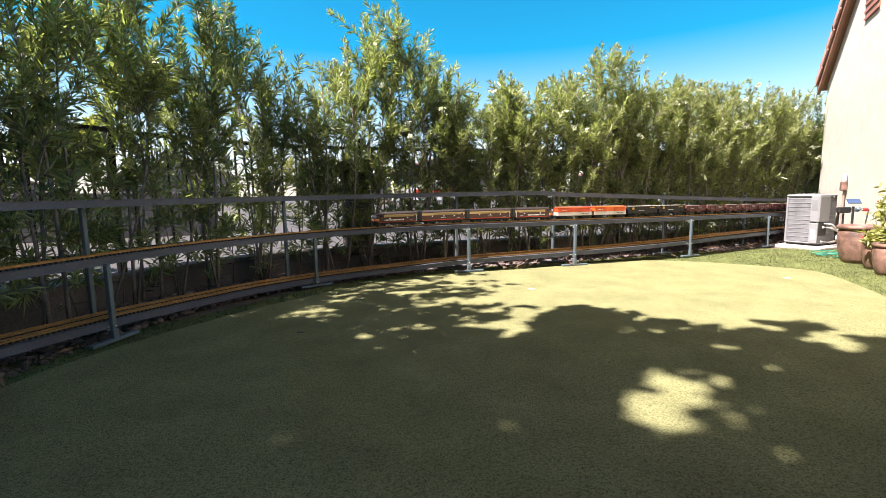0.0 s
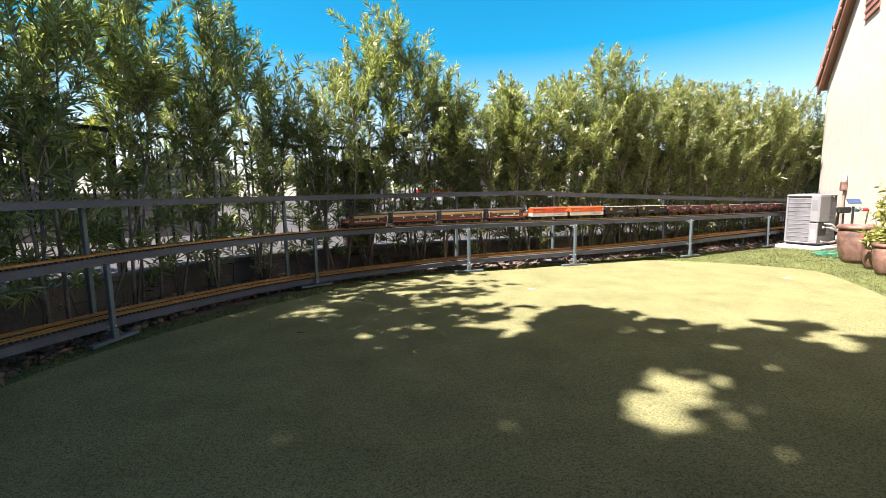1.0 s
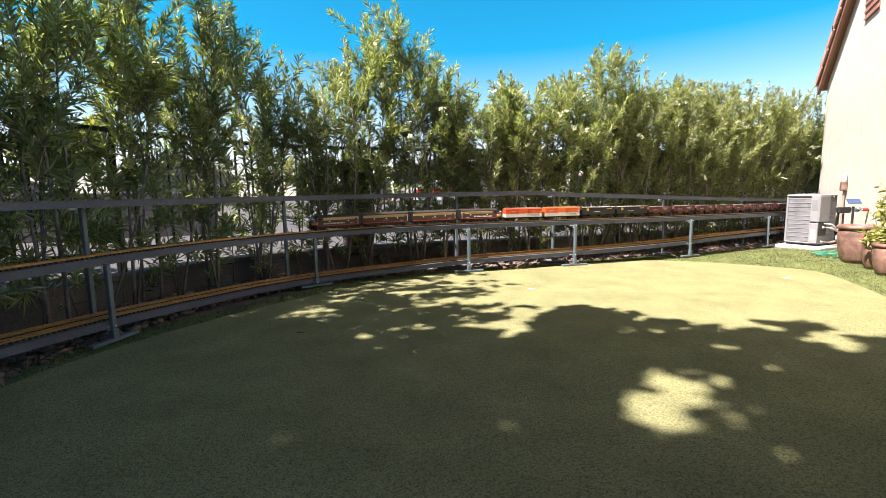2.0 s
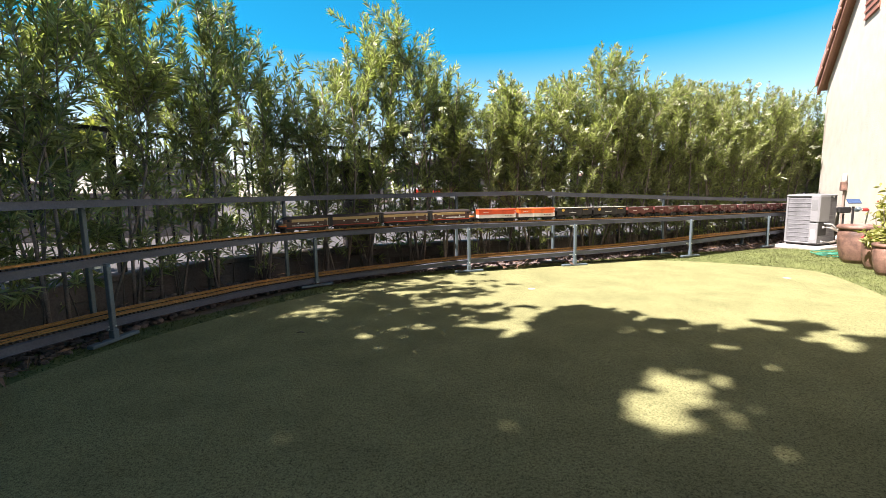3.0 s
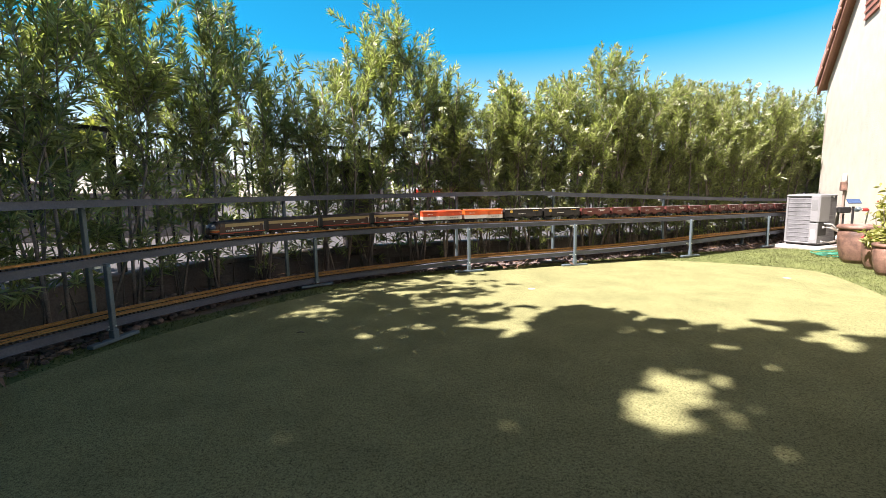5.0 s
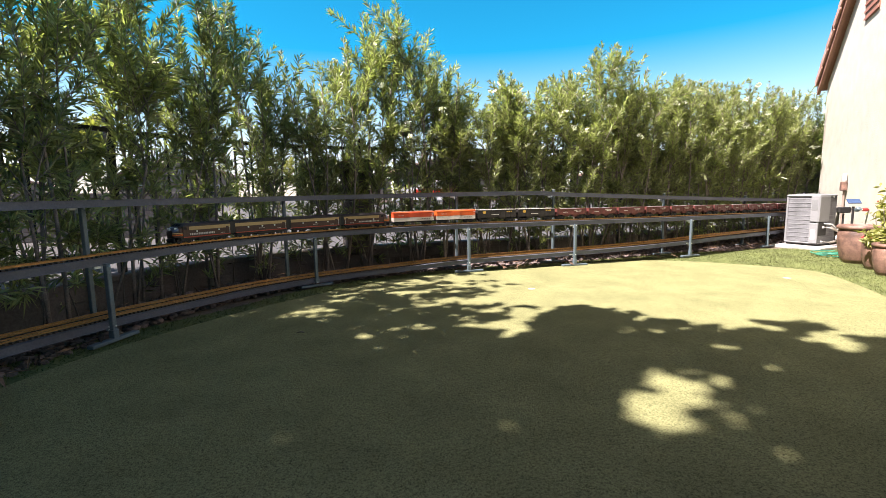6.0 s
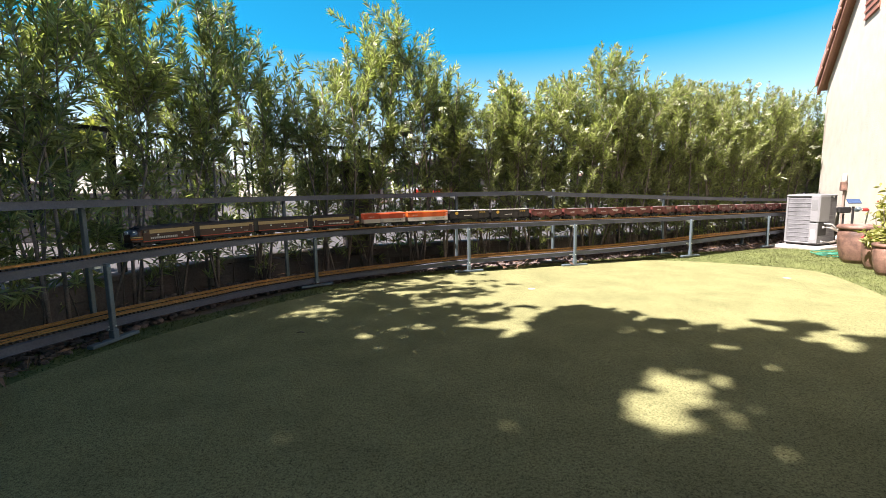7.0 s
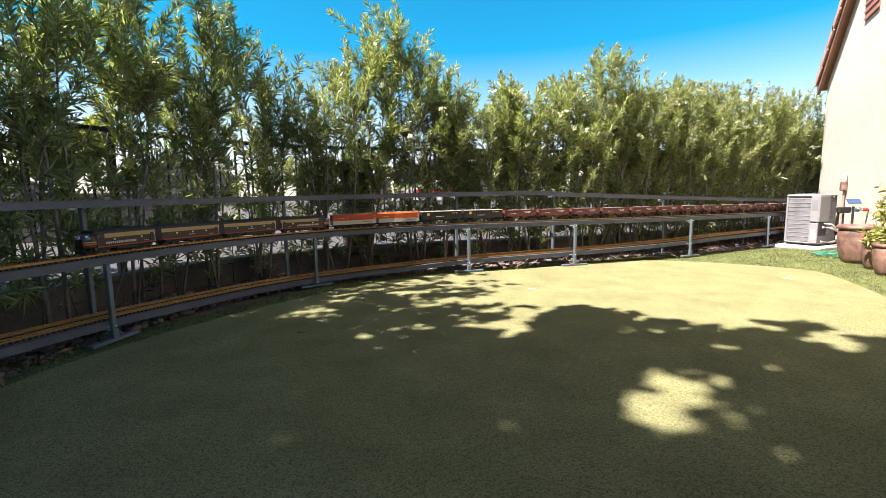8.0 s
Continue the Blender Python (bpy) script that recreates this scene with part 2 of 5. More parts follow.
def beside(u, off, z=0.0):
    """A place off metres behind the track's line, at height z."""
    p, t = line(u)
    return Vector((p.x - t.y * off, p.y + t.x * off, z))


GRID_U = np.linspace(-7.0, 11.5, 1200)
GRID_P = [line(u)[0] for u in GRID_U]
GRID_S = np.concatenate([[0], np.cumsum([(GRID_P[i + 1] - GRID_P[i]).length for i in range(len(GRID_P) - 1)])])
S_ZERO = float(np.interp(U0, GRID_U, GRID_S))


def u_at(s):
    """Parameter at the distance s along the track, from the place where U0 lies."""
    return float(np.interp(s + S_ZERO, GRID_S, GRID_U))


def z_mid(u):
    return float(np.interp(u, (-5, -3.7, -2.8, -1, 0.5, 2.3, 4.6), (0.497, 0.487, 0.488, 0.503, 0.504, 0.497, 0.470)))


def z_low(u):
    return float(np.interp(u, (-5, -4.5, -4.2, -3.84, -3.15, -2.5, -1.84, -1, 1, 3, 5), (0.160, 0.130, 0.106, 0.088, 0.080, 0.084, 0.098, 0.136, 0.178, 0.22, 0.222)))


def z_up(u):
    return float(np.interp(u, (-5, -3, -0.9, 0.05, 0.35, 2.1, 4.0, 5.0), (0.811, 0.82, 0.833, 0.832, 0.812, 0.75, 0.69, 0.664)))


# ---------------------------------------------------------------- ground
def slab(name, ring, z, mat, label, kind="structure", thick=0.03):
    """A flat sheet with an outline, with a low edge."""
    g = Geo()
    n = len(ring)
    g.add([(x, y, z) for x, y in ring] + [(x, y, z - thick) for x, y in ring],
          [tuple(range(n))] + [(i, i + n, (i + 1) % n + n, (i + 1) % n) for i in range(n)])
    ob = new(name, g.mesh(name, mat))
    fix_normals(ob.data)
    return tagged(ob, label, name, kind=kind)


def make_ground():
    g = Geo()
    k, size = 80, 400.0
    axis = [math.copysign(abs(t) ** 3, t) * size for t in np.linspace(-1, 1, k + 1)]
    v = [(x, y + 4, -0.035 + 0.004 * noise.noise(Vector((x * 2, y * 2, 0)))) for y in axis for x in axis]
    f = [(j * (k + 1) + i, j * (k + 1) + i + 1, (j + 1) * (k + 1) + i + 1, (j + 1) * (k + 1) + i) for j in range(k) for i in range(k)]
    g.add(v, f)
    tagged(new("ground", g.mesh("ground", M["asphalt"])), "pale sunlit street and gravel ground past the garden", "ground", kind="structure")


def smooth_ring(pts, steps=6):
    """A closed rounded outline through a few corners."""
    n, out = len(pts), []
    for i in range(n):
        p0, p1, p2, p3 = (np.array(pts[(i + j) % n], float) for j in (-1, 0, 1, 2))
        for t in np.linspace(0, 1, steps, endpoint=False):
            out.append(tuple(0.5 * ((2 * p1) + (p2 - p0) * t + (2 * p0 - 5 * p1 + 4 * p2 - p3) * t * t + (3 * p1 - p0 - 3 * p2 + p3) * t ** 3)))
    return out


TURF_EDGE = [(-1.98, -3.0), (-2.0, 0.4), (-1.93, 1.8), (-1.8, 2.31), (-1.49, 2.93), (-1.08, 3.52), (-0.55, 4.07), (0.09, 4.40), (1.0, 4.68),
             (1.7, 4.96), (2.21, 5.08), (2.72, 4.99), (3.18, 4.71), (3.54, 4.4), (3.62, 4.12), (3.5, 3.74), (3.25, 3.15), (2.6, 1.8), (1.9, -3.0)]


def make_garden_floor():
    bed = [tuple(beside(u, 0.66)[:2]) for u in np.linspace(-7, 11, 60)]
    slab("garden_bed", bed + [(13, -4), (-2.6, -6)], -0.012, M["soil"], "brown soil and pebble bed under the trestle")
    slab("turf", smooth_ring(TURF_EDGE), 0.012, M["turf"], "yellow-green artificial putting turf with tree shade", thick=0.02)
    fringe = [(-2.25, -3.0), (-2.3, 1.2), (-2.22, 2.13), (-2.0, 2.6), (-1.6, 3.15), (-1.28, 3.72), (-0.74, 4.24), (-0.03, 4.7), (0.75, 5.0),
              (1.87, 5.40), (2.66, 5.60), (3.5, 5.86), (4.6, 6.0), (5.5, 5.62), (4.95, 4.9), (4.2, 4.1), (3.0, 1.8), (2.4, -3.0)]
    slab("lawn_fringe", smooth_ring(fringe), 0.0, M["grass"], "longer green artificial grass border round the turf")
    return fringe


def inside(x, y, ring):
    hit, j = False, len(ring) - 1
    for i in range(len(ring)):
        if (ring[i][1] > y) != (ring[j][1] > y) and x < (ring[j][0] - ring[i][0]) * (y - ring[i][1]) / (ring[j][1] - ring[i][1]) + ring[i][0]:
            hit = not hit
        j = i
    return hit


def make_grass(fringe):
    rng = np.random.default_rng(3)
    outer, inner = smooth_ring(fringe), smooth_ring(TURF_EDGE)
    g = Geo()
    made = 0
    while made < 34000:
        x, y = rng.uniform(-2.4, 5.6), rng.uniform(1.2, 6.1)
        if not inside(x, y, outer) or inside(x, y, inner):
            continue
        made += 1
        a, h, w = rng.uniform(0, 6.28), rng.uniform(0.007, 0.018), 0.0026
        lx, ly = rng.normal(0, 0.012, 2)
        ca, sa = math.cos(a) * w, math.sin(a) * w
        g.add([(x - ca, y - sa, 0), (x + ca, y + sa, 0), (x + lx, y + ly, h)], [(0, 1, 2)])
    tagged(new("grass", g.mesh("grass", M["grass"])), "longer green artificial grass blades along the turf", "grass", kind="stuff")


def make_pebbles():
    rng = np.random.default_rng(5)
    g = Geo()
    bm = bmesh.new()
    bmesh.ops.create_icosphere(bm, subdivisions=1, radius=1)
    base, faces = np.array([v.co[:] for v in bm.verts]), [tuple(v.index for v in f.verts) for f in bm.faces]
    bm.free()
    for _ in range(5600):
        u = rng.uniform(-6.0, 7.0)
        off = rng.uniform(float(np.interp(u, (-2.8, -1.8, -0.5, 2.6, 3.4), (0.0, 0.10, 0.20, 0.28, -0.06))), 0.66)
        p = beside(u, off)
        r = rng.uniform(0.014, 0.031)
        jit = base * (1 + rng.normal(0, 0.12, base.shape)) * np.array([r * rng.uniform(0.9, 1.3), r, r * rng.uniform(0.6, 0.9)])
        g.add(jit, faces, Matrix.Translation((p.x, p.y, r * 0.2)) @ Matrix.Rotation(rng.uniform(0, 6.28), 4, "Z"))
    tagged(new("pebbles", g.mesh("pebbles", M["stone"])), "grey-brown river pebbles under the trestle", "pebbles", kind="stuff")
    # fallen dry leaves
    g = Geo()
    for _ in range(700):
        p = beside(rng.uniform(-6.0, 7.0), rng.uniform(-0.12, 0.62))
        a = rng.uniform(0, 6.28)
        l, w = rng.uniform(0.03, 0.07), rng.uniform(0.006, 0.012)
        m = Matrix.Translation((p.x, p.y, 0.035 + rng.uniform(0, 0.01))) @ Euler((rng.normal(0, 0.3), rng.normal(0, 0.3), a)).to_matrix().to_4x4()
        g.add([(-l, 0, 0), (0, -w, 0.004), (l, 0, 0), (0, w, 0.004)], [(0, 1, 2), (0, 2, 3)], m)
    tagged(new("dry_leaves", g.mesh("dry_leaves", M["bag"])), "pale dry fallen leaves on the pebbles", "leaves", kind="stuff")


# ---------------------------------------------------------------- wall and fence behind the hedge
WALL_OFF, WALL_TOP = 0.80, 0.215


def make_garden_wall():
    us = np.linspace(-7, 11, 46)
    wall = thing("wall_garden", None, "low dark brown block retaining wall behind the shrubs", "wall", kind="structure")
    core = Geo().sweep([beside(u, WALL_OFF, -0.03) for u in us], [(-0.065, 0), (0.065, 0), (0.065, WALL_TOP), (-0.065, WALL_TOP)])
    part("core", core, M["wall_block"], wall)
    fix_normals(wall.children[0].data)
    block = Geo().box((0, 0, 0.052), (0.392, 0.15, 0.110), None, 0.006).mesh("block", M["wall_block"])
    length = float(np.interp(11, GRID_U, GRID_S) - np.interp(-7, GRID_U, GRID_S))
    n = int(length / 0.4)
    for row in range(2):
        for i in range(n):
            s = -S_ZERO + (i + 0.5 + 0.5 * row) * 0.4
            u = u_at(s)
            p, (q, t) = beside(u, WALL_OFF), line(u)
            ob = part("block", block, M["wall_block"], wall)
            ob.matrix_basis = Matrix.Translation((p.x, p.y, -0.02 + row * 0.115)) @ Matrix.Rotation(math.atan2(t.y, t.x), 4, "Z") @ Matrix.Diagonal((1.08, 1, 1, 1))
    cap = Geo().sweep([beside(u, WALL_OFF, WALL_TOP - 0.01) for u in us], [(-0.09, 0), (0.09, 0), (0.09, 0.03), (0.08, 0.038), (-0.08, 0.038), (-0.09, 0.03)])
    ob = part("coping", cap, M["wall_block"], wall)
    fix_normals(ob.data)
    # one tall pier of the same blocks, with a cap
    p, (q, t) = beside(-2.06, WALL_OFF + 0.02), line(-2.06)
    pier = thing("block_pier", Matrix.Translation((p.x, p.y, -0.03)) @ Matrix.Rotation(math.atan2(t.y, t.x), 4, "Z"), "tall dark brown block pier in the low wall", "pier")
    stone = Geo().box((0, 0, 0.098), (0.27, 0.27, 0.190), None, 0.008).mesh("pier_block", M["wall_block"])
    for k in range(6):
        ob = part("pier_block", stone, M["wall_block"], pier)
        ob.matrix_basis = Matrix.Translation((0.002 * (-1) ** k, 0, k * 0.196))
    part("cap", Geo().box((0, 0, 1.200), (0.33, 0.33, 0.05), None, 0.012), M["wall_block"], pier)


def make_fence():
    fence = thing("iron_fence", None, "black wrought-iron picket fence standing on the low wall", "fence")
    us = np.linspace(-6.5, 10.5, 50)
    for z, h in ((0.40, 0.034), (1.32, 0.034)):
        part("rail", Geo().sweep([beside(u, WALL_OFF + 0.0, z) for u in us], [(-0.014, 0), (0.014, 0), (0.014, h), (-0.014, h)]), M["iron"], fence)
    picket = Geo().box((0, 0, 0.585), (0.016, 0.016, 0.95), None, 0.002)
    picket.add([(-0.012, -0.012, 1.06), (0.012, -0.012, 1.06), (0.012, 0.012, 1.06), (-0.012, 0.012, 1.06), (0, 0, 1.12)],
               [(0, 1, 4), (1, 2, 4), (2, 3, 4), (3, 0, 4)])
    picket = picket.mesh("picket", M["iron"])
    post = Geo().box((0, 0, 0.59), (0.05, 0.05, 1.18), None, 0.004).box((0, 0, 1.19), (0.062, 0.062, 0.02), None, 0.004).mesh("post", M["iron"])
    s, i = float(np.interp(-3.95, GRID_U, GRID_S)) - S_ZERO - 0.108 * 32, 0
    while s < 14:
        u = u_at(s)
        p, (q, t) = beside(u, WALL_OFF, WALL_TOP + 0.03), line(u)
        ob = part("post" if i % 16 == 0 else "picket", post if i % 16 == 0 else picket, M["iron"], fence)
        ob.matrix_basis = Matrix.Translation(p) @ Matrix.Rotation(math.atan2(t.y, t.x), 4, "Z")
        s, i = s + 0.108, i + 1


# ---------------------------------------------------------------- trestle tracks
def make_track(name, z_of, off, label, u_start, u_end, half=0.055, lines=(0.0,)):
    """A ladder of two steel channels with rungs, dark ties and two brass rails."""
    track = thing(name, None, label, "track", "elevated tracks")
    us = np.linspace(u_start, u_end, 90)
    deep = 0.042
    for side in (-1, 1):
        o = off + side * half
        a, b = (-0.011, 0.011)
        sec = [(a, -deep), (b, -deep), (b, 0), (a, 0)]
        ob = part("channel", Geo().sweep([beside(u, o, z_of(u)) for u in us], sec), M["girder"], track, "grey painted steel channel")
        fix_normals(ob.data)
        for w in (0.0, -deep + 0.003):
            lipob = Geo().sweep([beside(u, o + side * 0.014, z_of(u) + w) for u in us], [(-0.004, -0.003), (0.004, -0.003), (0.004, 0), (-0.004, 0)])
            ob = part("flange", lipob, M["girder"], track)
            fix_normals(ob.data)
    s0, s1 = (float(np.interp(u, GRID_U, GRID_S)) - S_ZERO for u in (u_start, u_end))
    rung = Geo().box((0, 0, -0.012), (0.028, 2 * half - 0.022, 0.014), None, 0.002).mesh("rung", M["girder"])
    s = s0 + 0.05
    while s < s1:
        u = u_at(s)
        p, (q, t) = beside(u, off, z_of(u)), line(u)
        part("rung", rung, M["girder"], track).matrix_basis = Matrix.Translation(p) @ Matrix.Rotation(math.atan2(t.y, t.x), 4, "Z")
        s += 0.17
    g, s, count = Geo(), s0 + 0.02, 0
    long = max(0.086 + 2 * max(lines, default=0.0), 0.09)
    sleeper = Geo().box((0, 0, 0.002), (0.013, long, 0.009)).mesh("sleeper", M["tie"])
    while s < s1 and lines:
        u = u_at(s)
        p, (q, t) = beside(u, off, z_of(u) + 0.002), line(u)
        place = Matrix.Translation(p) @ Matrix.Rotation(math.atan2(t.y, t.x), 4, "Z")
        if u > -5.3 and count < 300:
            part("sleeper", sleeper, M["tie"], track).matrix_basis = place
            count += 1
        else:
            g.box((0, 0, 0.002), (0.013, long, 0.009), place)
        s += 0.028
    if lines:
        tagged(part("sleeper_rest", g, M["tie"], track, "dark brown plastic sleepers"), kind="stuff")
    for side, mid in [(a, b) for b in lines for a in (-1, 1)]:
        sec = [(-0.0035, 0), (0.0035, 0), (0.0014, 0.002), (0.0014, 0.005), (0.0024, 0.006), (0.0024, 0.009), (-0.0024, 0.009), (-0.0024, 0.006), (-0.0014, 0.005), (-0.0014, 0.002)]
        ob = part("rail", Geo().sweep([beside(u, off + mid + side * 0.0235, z_of(u) + 0.008) for u in us], sec), M["brass"], track, "tarnished brass rail")
        fix_normals(ob.data)
    return track


RAIL = 0.018  # rail head above the channels


def make_post(u, off, top, shelves, label):
    """A square steel upright with a flat bar foot and small angle brackets."""
    p, t = line(u)
    p = beside(u, off)
    post = thing("support_post", Matrix.Translation(p) @ Matrix.Rotation(math.atan2(t.y, t.x), 4, "Z"), label, "post", "trestle posts")
    part("tube", Geo().box((0, 0, (top + 0.03) / 2), (0.027, 0.027, top - 0.03), None, 0.003), M["steel"], post)
    part("foot_bar", Geo().box((0, 0, 0.022), (0.30, 0.042, 0.02), None, 0.003), M["steel"], post)
    part("foot_socket", Geo().box((0, 0, 0.055), (0.036, 0.036, 0.05), None, 0.003), M["steel"], post)
    for z in shelves:
        part("bracket", Geo().box((-0.035, 0.024, z), (0.05, 0.02, 0.016), None, 0.002).box((-0.012, 0.02, z - 0.012), (0.016, 0.016, 0.03), None, 0.002), M["bracket"], post, "pale zinc angle bracket")
        part("bolt", Geo().lathe([(0.006, 0), (0.006, 0.005), (0.003, 0.007)], Matrix.Translation((0, -0.016, z)) @ Matrix.Rotation(math.pi / 2, 4, "X"), 6), M["bracket"], post)
    part("top_plug", Geo().box((0, 0, top + 0.004), (0.026, 0.026, 0.008), None, 0.002), M["bracket"] if off > 0 else M["steel"], post)
    return post


def make_trestle():
    make_track("upper_track", z_up, 0.13, "upper model railway deck on grey steel channels", -6.6, 10.8, 0.055, ())
    make_track("middle_track", z_mid, 0.0, "middle model railway track carrying the train", -6.6, 10.8)
    make_track("lower_track", z_low, 0.055, "lower double model railway track near the ground", -6.6, 10.8, 0.115, (-0.06, 0.06))
    for u in (-6.1, -4.53, -2.84, -0.95, 0.43, 2.26, 4.08, 6.0, 8.0, 9.8):
        make_post(u, -0.085, z_mid(u) - 0.042, (z_mid(u) - 0.05, z_low(u) - 0.03), "blue-grey steel trestle post with a flat bar foot")
    for u in (-5.9, -4.42, -3.0, -1.0, 0.31, 2.12, 4.03, 5.9, 7.9, 9.7):
        make_post(u, 0.215, z_up(u) + (0.03 if u > 0 else -0.043), (z_up(u) - 0.05, z_mid(u) - 0.05), "tall blue-grey steel post carrying the upper track")


# ---------------------------------------------------------------- train
def arc_profile(w, h, r, n=5, base=0.0):
    """Half-round roofed section (side, up): straight sides with rounded shoulders."""
    pts = [(-w / 2, base), (w / 2, base)]
    for i in range(n + 1):
        a = math.pi / 2 * i / n
        pts.append((w / 2 - r + r * math.cos(a), base + h - r * 0.6 + r * 0.6 * math.sin(a)))
    for i in range(n + 1):
        a = math.pi / 2 + math.pi / 2 * i / n
        pts.append((-w / 2 + r + r * math.cos(a), base + h - r * 0.6 + r * 0.6 * math.sin(a)))
    return pts


def extrude_x(g, prof, x0, x1):
    return g.loft([[(x, a, b) for a, b in prof] for x in (x0, x1)])


def truck(parent, x, wheels=2, gap=0.055):
    t = part("truck", Geo().box((0, -0.036, 0.026), (gap * (wheels - 1) + 0.05, 0.008, 0.014), None, 0.003)
             .box((0, 0.036, 0.026), (gap * (wheels - 1) + 0.05, 0.008, 0.014), None, 0.003)
             .box((0, 0, 0.03), (0.02, 0.075, 0.012), None, 0.003)
             .box((0, -0.040, 0.020), (0.025, 0.006, 0.018), None, 0.003), M["black"], parent, "black sprung wheel truck")
    t.location = (x, 0, 0)
    wheel = Geo()
    for side in (-1, 1):
        wheel.lathe([(0.003, -0.005), (0.016, -0.005), (0.016, -0.001), (0.0145, 0), (0.014, 0.005), (0.003, 0.005)],
                    Matrix.Translation((0, side * 0.0235, 0.0145)) @ Matrix.Rotation(math.pi / 2 * side, 4, "X"), 12)
    wheel.rod((0, -0.023, 0.0145), (0, 0.023, 0.0145), 0.003)
    me = wheel.mesh("wheelset", M["iron"])
    for i in range(wheels):
        w = part("wheelset", me, M["iron"], t, "dark steel wheelset")
        w.location = ((i - (wheels - 1) / 2) * gap, 0, 0)


def coupler(parent, x):
    sgn = 1 if x > 0 else -1
    part("coupler", Geo().box((x, 0, 0.034), (0.026, 0.010, 0.010), None, 0.002).box((x + sgn * 0.012, 0.003, 0.034), (0.010, 0.018, 0.014), None, 0.003), M["black"], parent)


def bars(parent, x0, x1, y, z, h, n, mat, seed=0):
    """Unreadable writing as a row of plain bars."""
    rng = np.random.default_rng(seed)
    g, x = Geo(), x0
    w = (x1 - x0) / n
    for i in range(n):
        g.box((x + w * 0.42, y, z), (w * rng.uniform(0.55, 0.8), 0.0012, h * rng.uniform(0.85, 1.0)))
        x += w
    part("lettering", g, mat, parent)


def make_unit(cab):
    """A streamlined diesel unit; the nose, where there is one, points to -x."""
    L, W = 0.450, 0.098
    ob = thing("diesel_locomotive" if cab else "booster_unit", None,
               "brown and cream model diesel locomotive with a rounded nose" if cab else "brown and cream cabless model diesel unit", "locomotive", "train")
    nose = 0.062 if cab else 0.0
    x0, x1 = -L / 2 + nose, L / 2
    lower = [(-W / 2, 0.045), (W / 2, 0.045), (W / 2, 0.100), (-W / 2, 0.100)]
    part("lower_body", extrude_x(Geo(), lower, x0, x1), M["train_brown"], ob, "dark brown lower body side")
    stripe = [(-W / 2 + 0.0005, 0.100), (W / 2 - 0.0005, 0.100), (W / 2 - 0.0005, 0.128), (-W / 2 + 0.0005, 0.128)]
    part("upper_band", extrude_x(Geo(), stripe, x0 + 0.0, x1 - 0.002), M["train_cream"], ob, "cream upper band")
    me = part("roof", extrude_x(Geo(), arc_profile(W, 0.028, 0.036, 5, 0.128), x0, x1), M["train_roof"], ob, "dark brown rounded roof")
    part("sill_stripe", Geo().box(((x0 + x1) / 2, 0, 0.046), (x1 - x0, W + 0.002, 0.007)), M["train_red"], ob, "thin red stripe along the sill")
    part("underframe", Geo().box((0.0, 0, 0.036), (L - 0.06, 0.075, 0.02), None, 0.003).box((0.02, 0, 0.028), (0.13, 0.088, 0.028), None, 0.006), M["black"], ob, "black underframe and fuel tank")
    for side in (-1, 1):
        y = side * (W / 2 + 0.0015)
        for x in ((-0.06, 0.12) if cab else (-0.12, 0.0, 0.11)):
            part("porthole", Geo().lathe([(0.0065, 0), (0.0065, 0.002), (0.004, 0.003)], Matrix.Translation((x, y, 0.088)) @ Matrix.Rotation(-side * math.pi / 2, 4, "X"), 14), M["bracket"], ob)
        part("side_door", Geo().box((x1 - 0.03, y, 0.082), (0.024, 0.002, 0.06), None, 0.0008), M["train_brown"], ob)
        part("louvre_strip", Geo().box((0.02, y - side * 0.001, 0.122), (L * 0.55, 0.002, 0.009)), M["train_cream"], ob)
        if cab:
            bars(ob, -0.115, 0.085, y, 0.068, 0.016, 15, M["lettering"], 4 + side)
        else:
            bars(ob, -0.03, 0.02, y, 0.070, 0.006, 5, M["lettering"], 8 + side)
        bars(ob, x1 - 0.09, x1 - 0.055, y, 0.060, 0.006, 3, M["lettering"], 12 + side)
        part("grab_rail", Geo().rod((x1 - 0.012, y + side * 0.003, 0.05), (x1 - 0.012, y + side * 0.003, 0.11), 0.0012), M["bracket"], ob)
    for x in (0.02, 0.08, 0.14):
        part("roof_fan", Geo().lathe([(0.022, 0.150), (0.022, 0.158), (0.014, 0.160)], Matrix.Translation((x, 0, 0)), 16), M["train_roof"], ob)
    part("diaphragm", Geo().box((x1 + 0.010, 0, 0.098), (0.030, 0.092, 0.112), None, 0.004), M["black"], ob)
    if not cab:
        part("diaphragm", Geo().box((-L / 2 - 0.010, 0, 0.098), (0.030, 0.092, 0.112), None, 0.004), M["black"], ob)
    if cab:
        cabx = x0
        roof = [[(x, a * k, 0.128 + (b - 0.128) * h) for a, b in arc_profile(W, 0.028, 0.036, 5, 0.128)] for x, k, h in ((cabx, 1, 1), (cabx - 0.012, 0.96, 0.7), (cabx - 0.03, 0.86, 0.05))]
        part("cab_roof", Geo().loft(roof), M["train_roof"], ob)
        nose_rings = []
        for i in range(8):
            t = i / 7
            x = cabx - 0.002 - nose * math.sin(t * math.pi / 2)
            k = 0.40 + 0.60 * math.cos(t * math.pi / 2 * 0.92)
            top = 0.048 + (0.084 - 0.03 * t * t) * (0.5 + 0.5 * math.cos(t * 1.5)) ** 0.35
            nose_rings.append([(x, -W / 2 * k, 0.045), (x, W / 2 * k, 0.045), (x, W / 2 * k, top - 0.02), (x, W / 2 * k * 0.75, top), (x, -W / 2 * k * 0.75, top), (x, -W / 2 * k, top - 0.02)])
        ob_n = part("nose", Geo().loft(nose_rings), M["train_brown"], ob, "dark rounded nose with orange and cream stripes", True)
        fix_normals(ob_n.data)
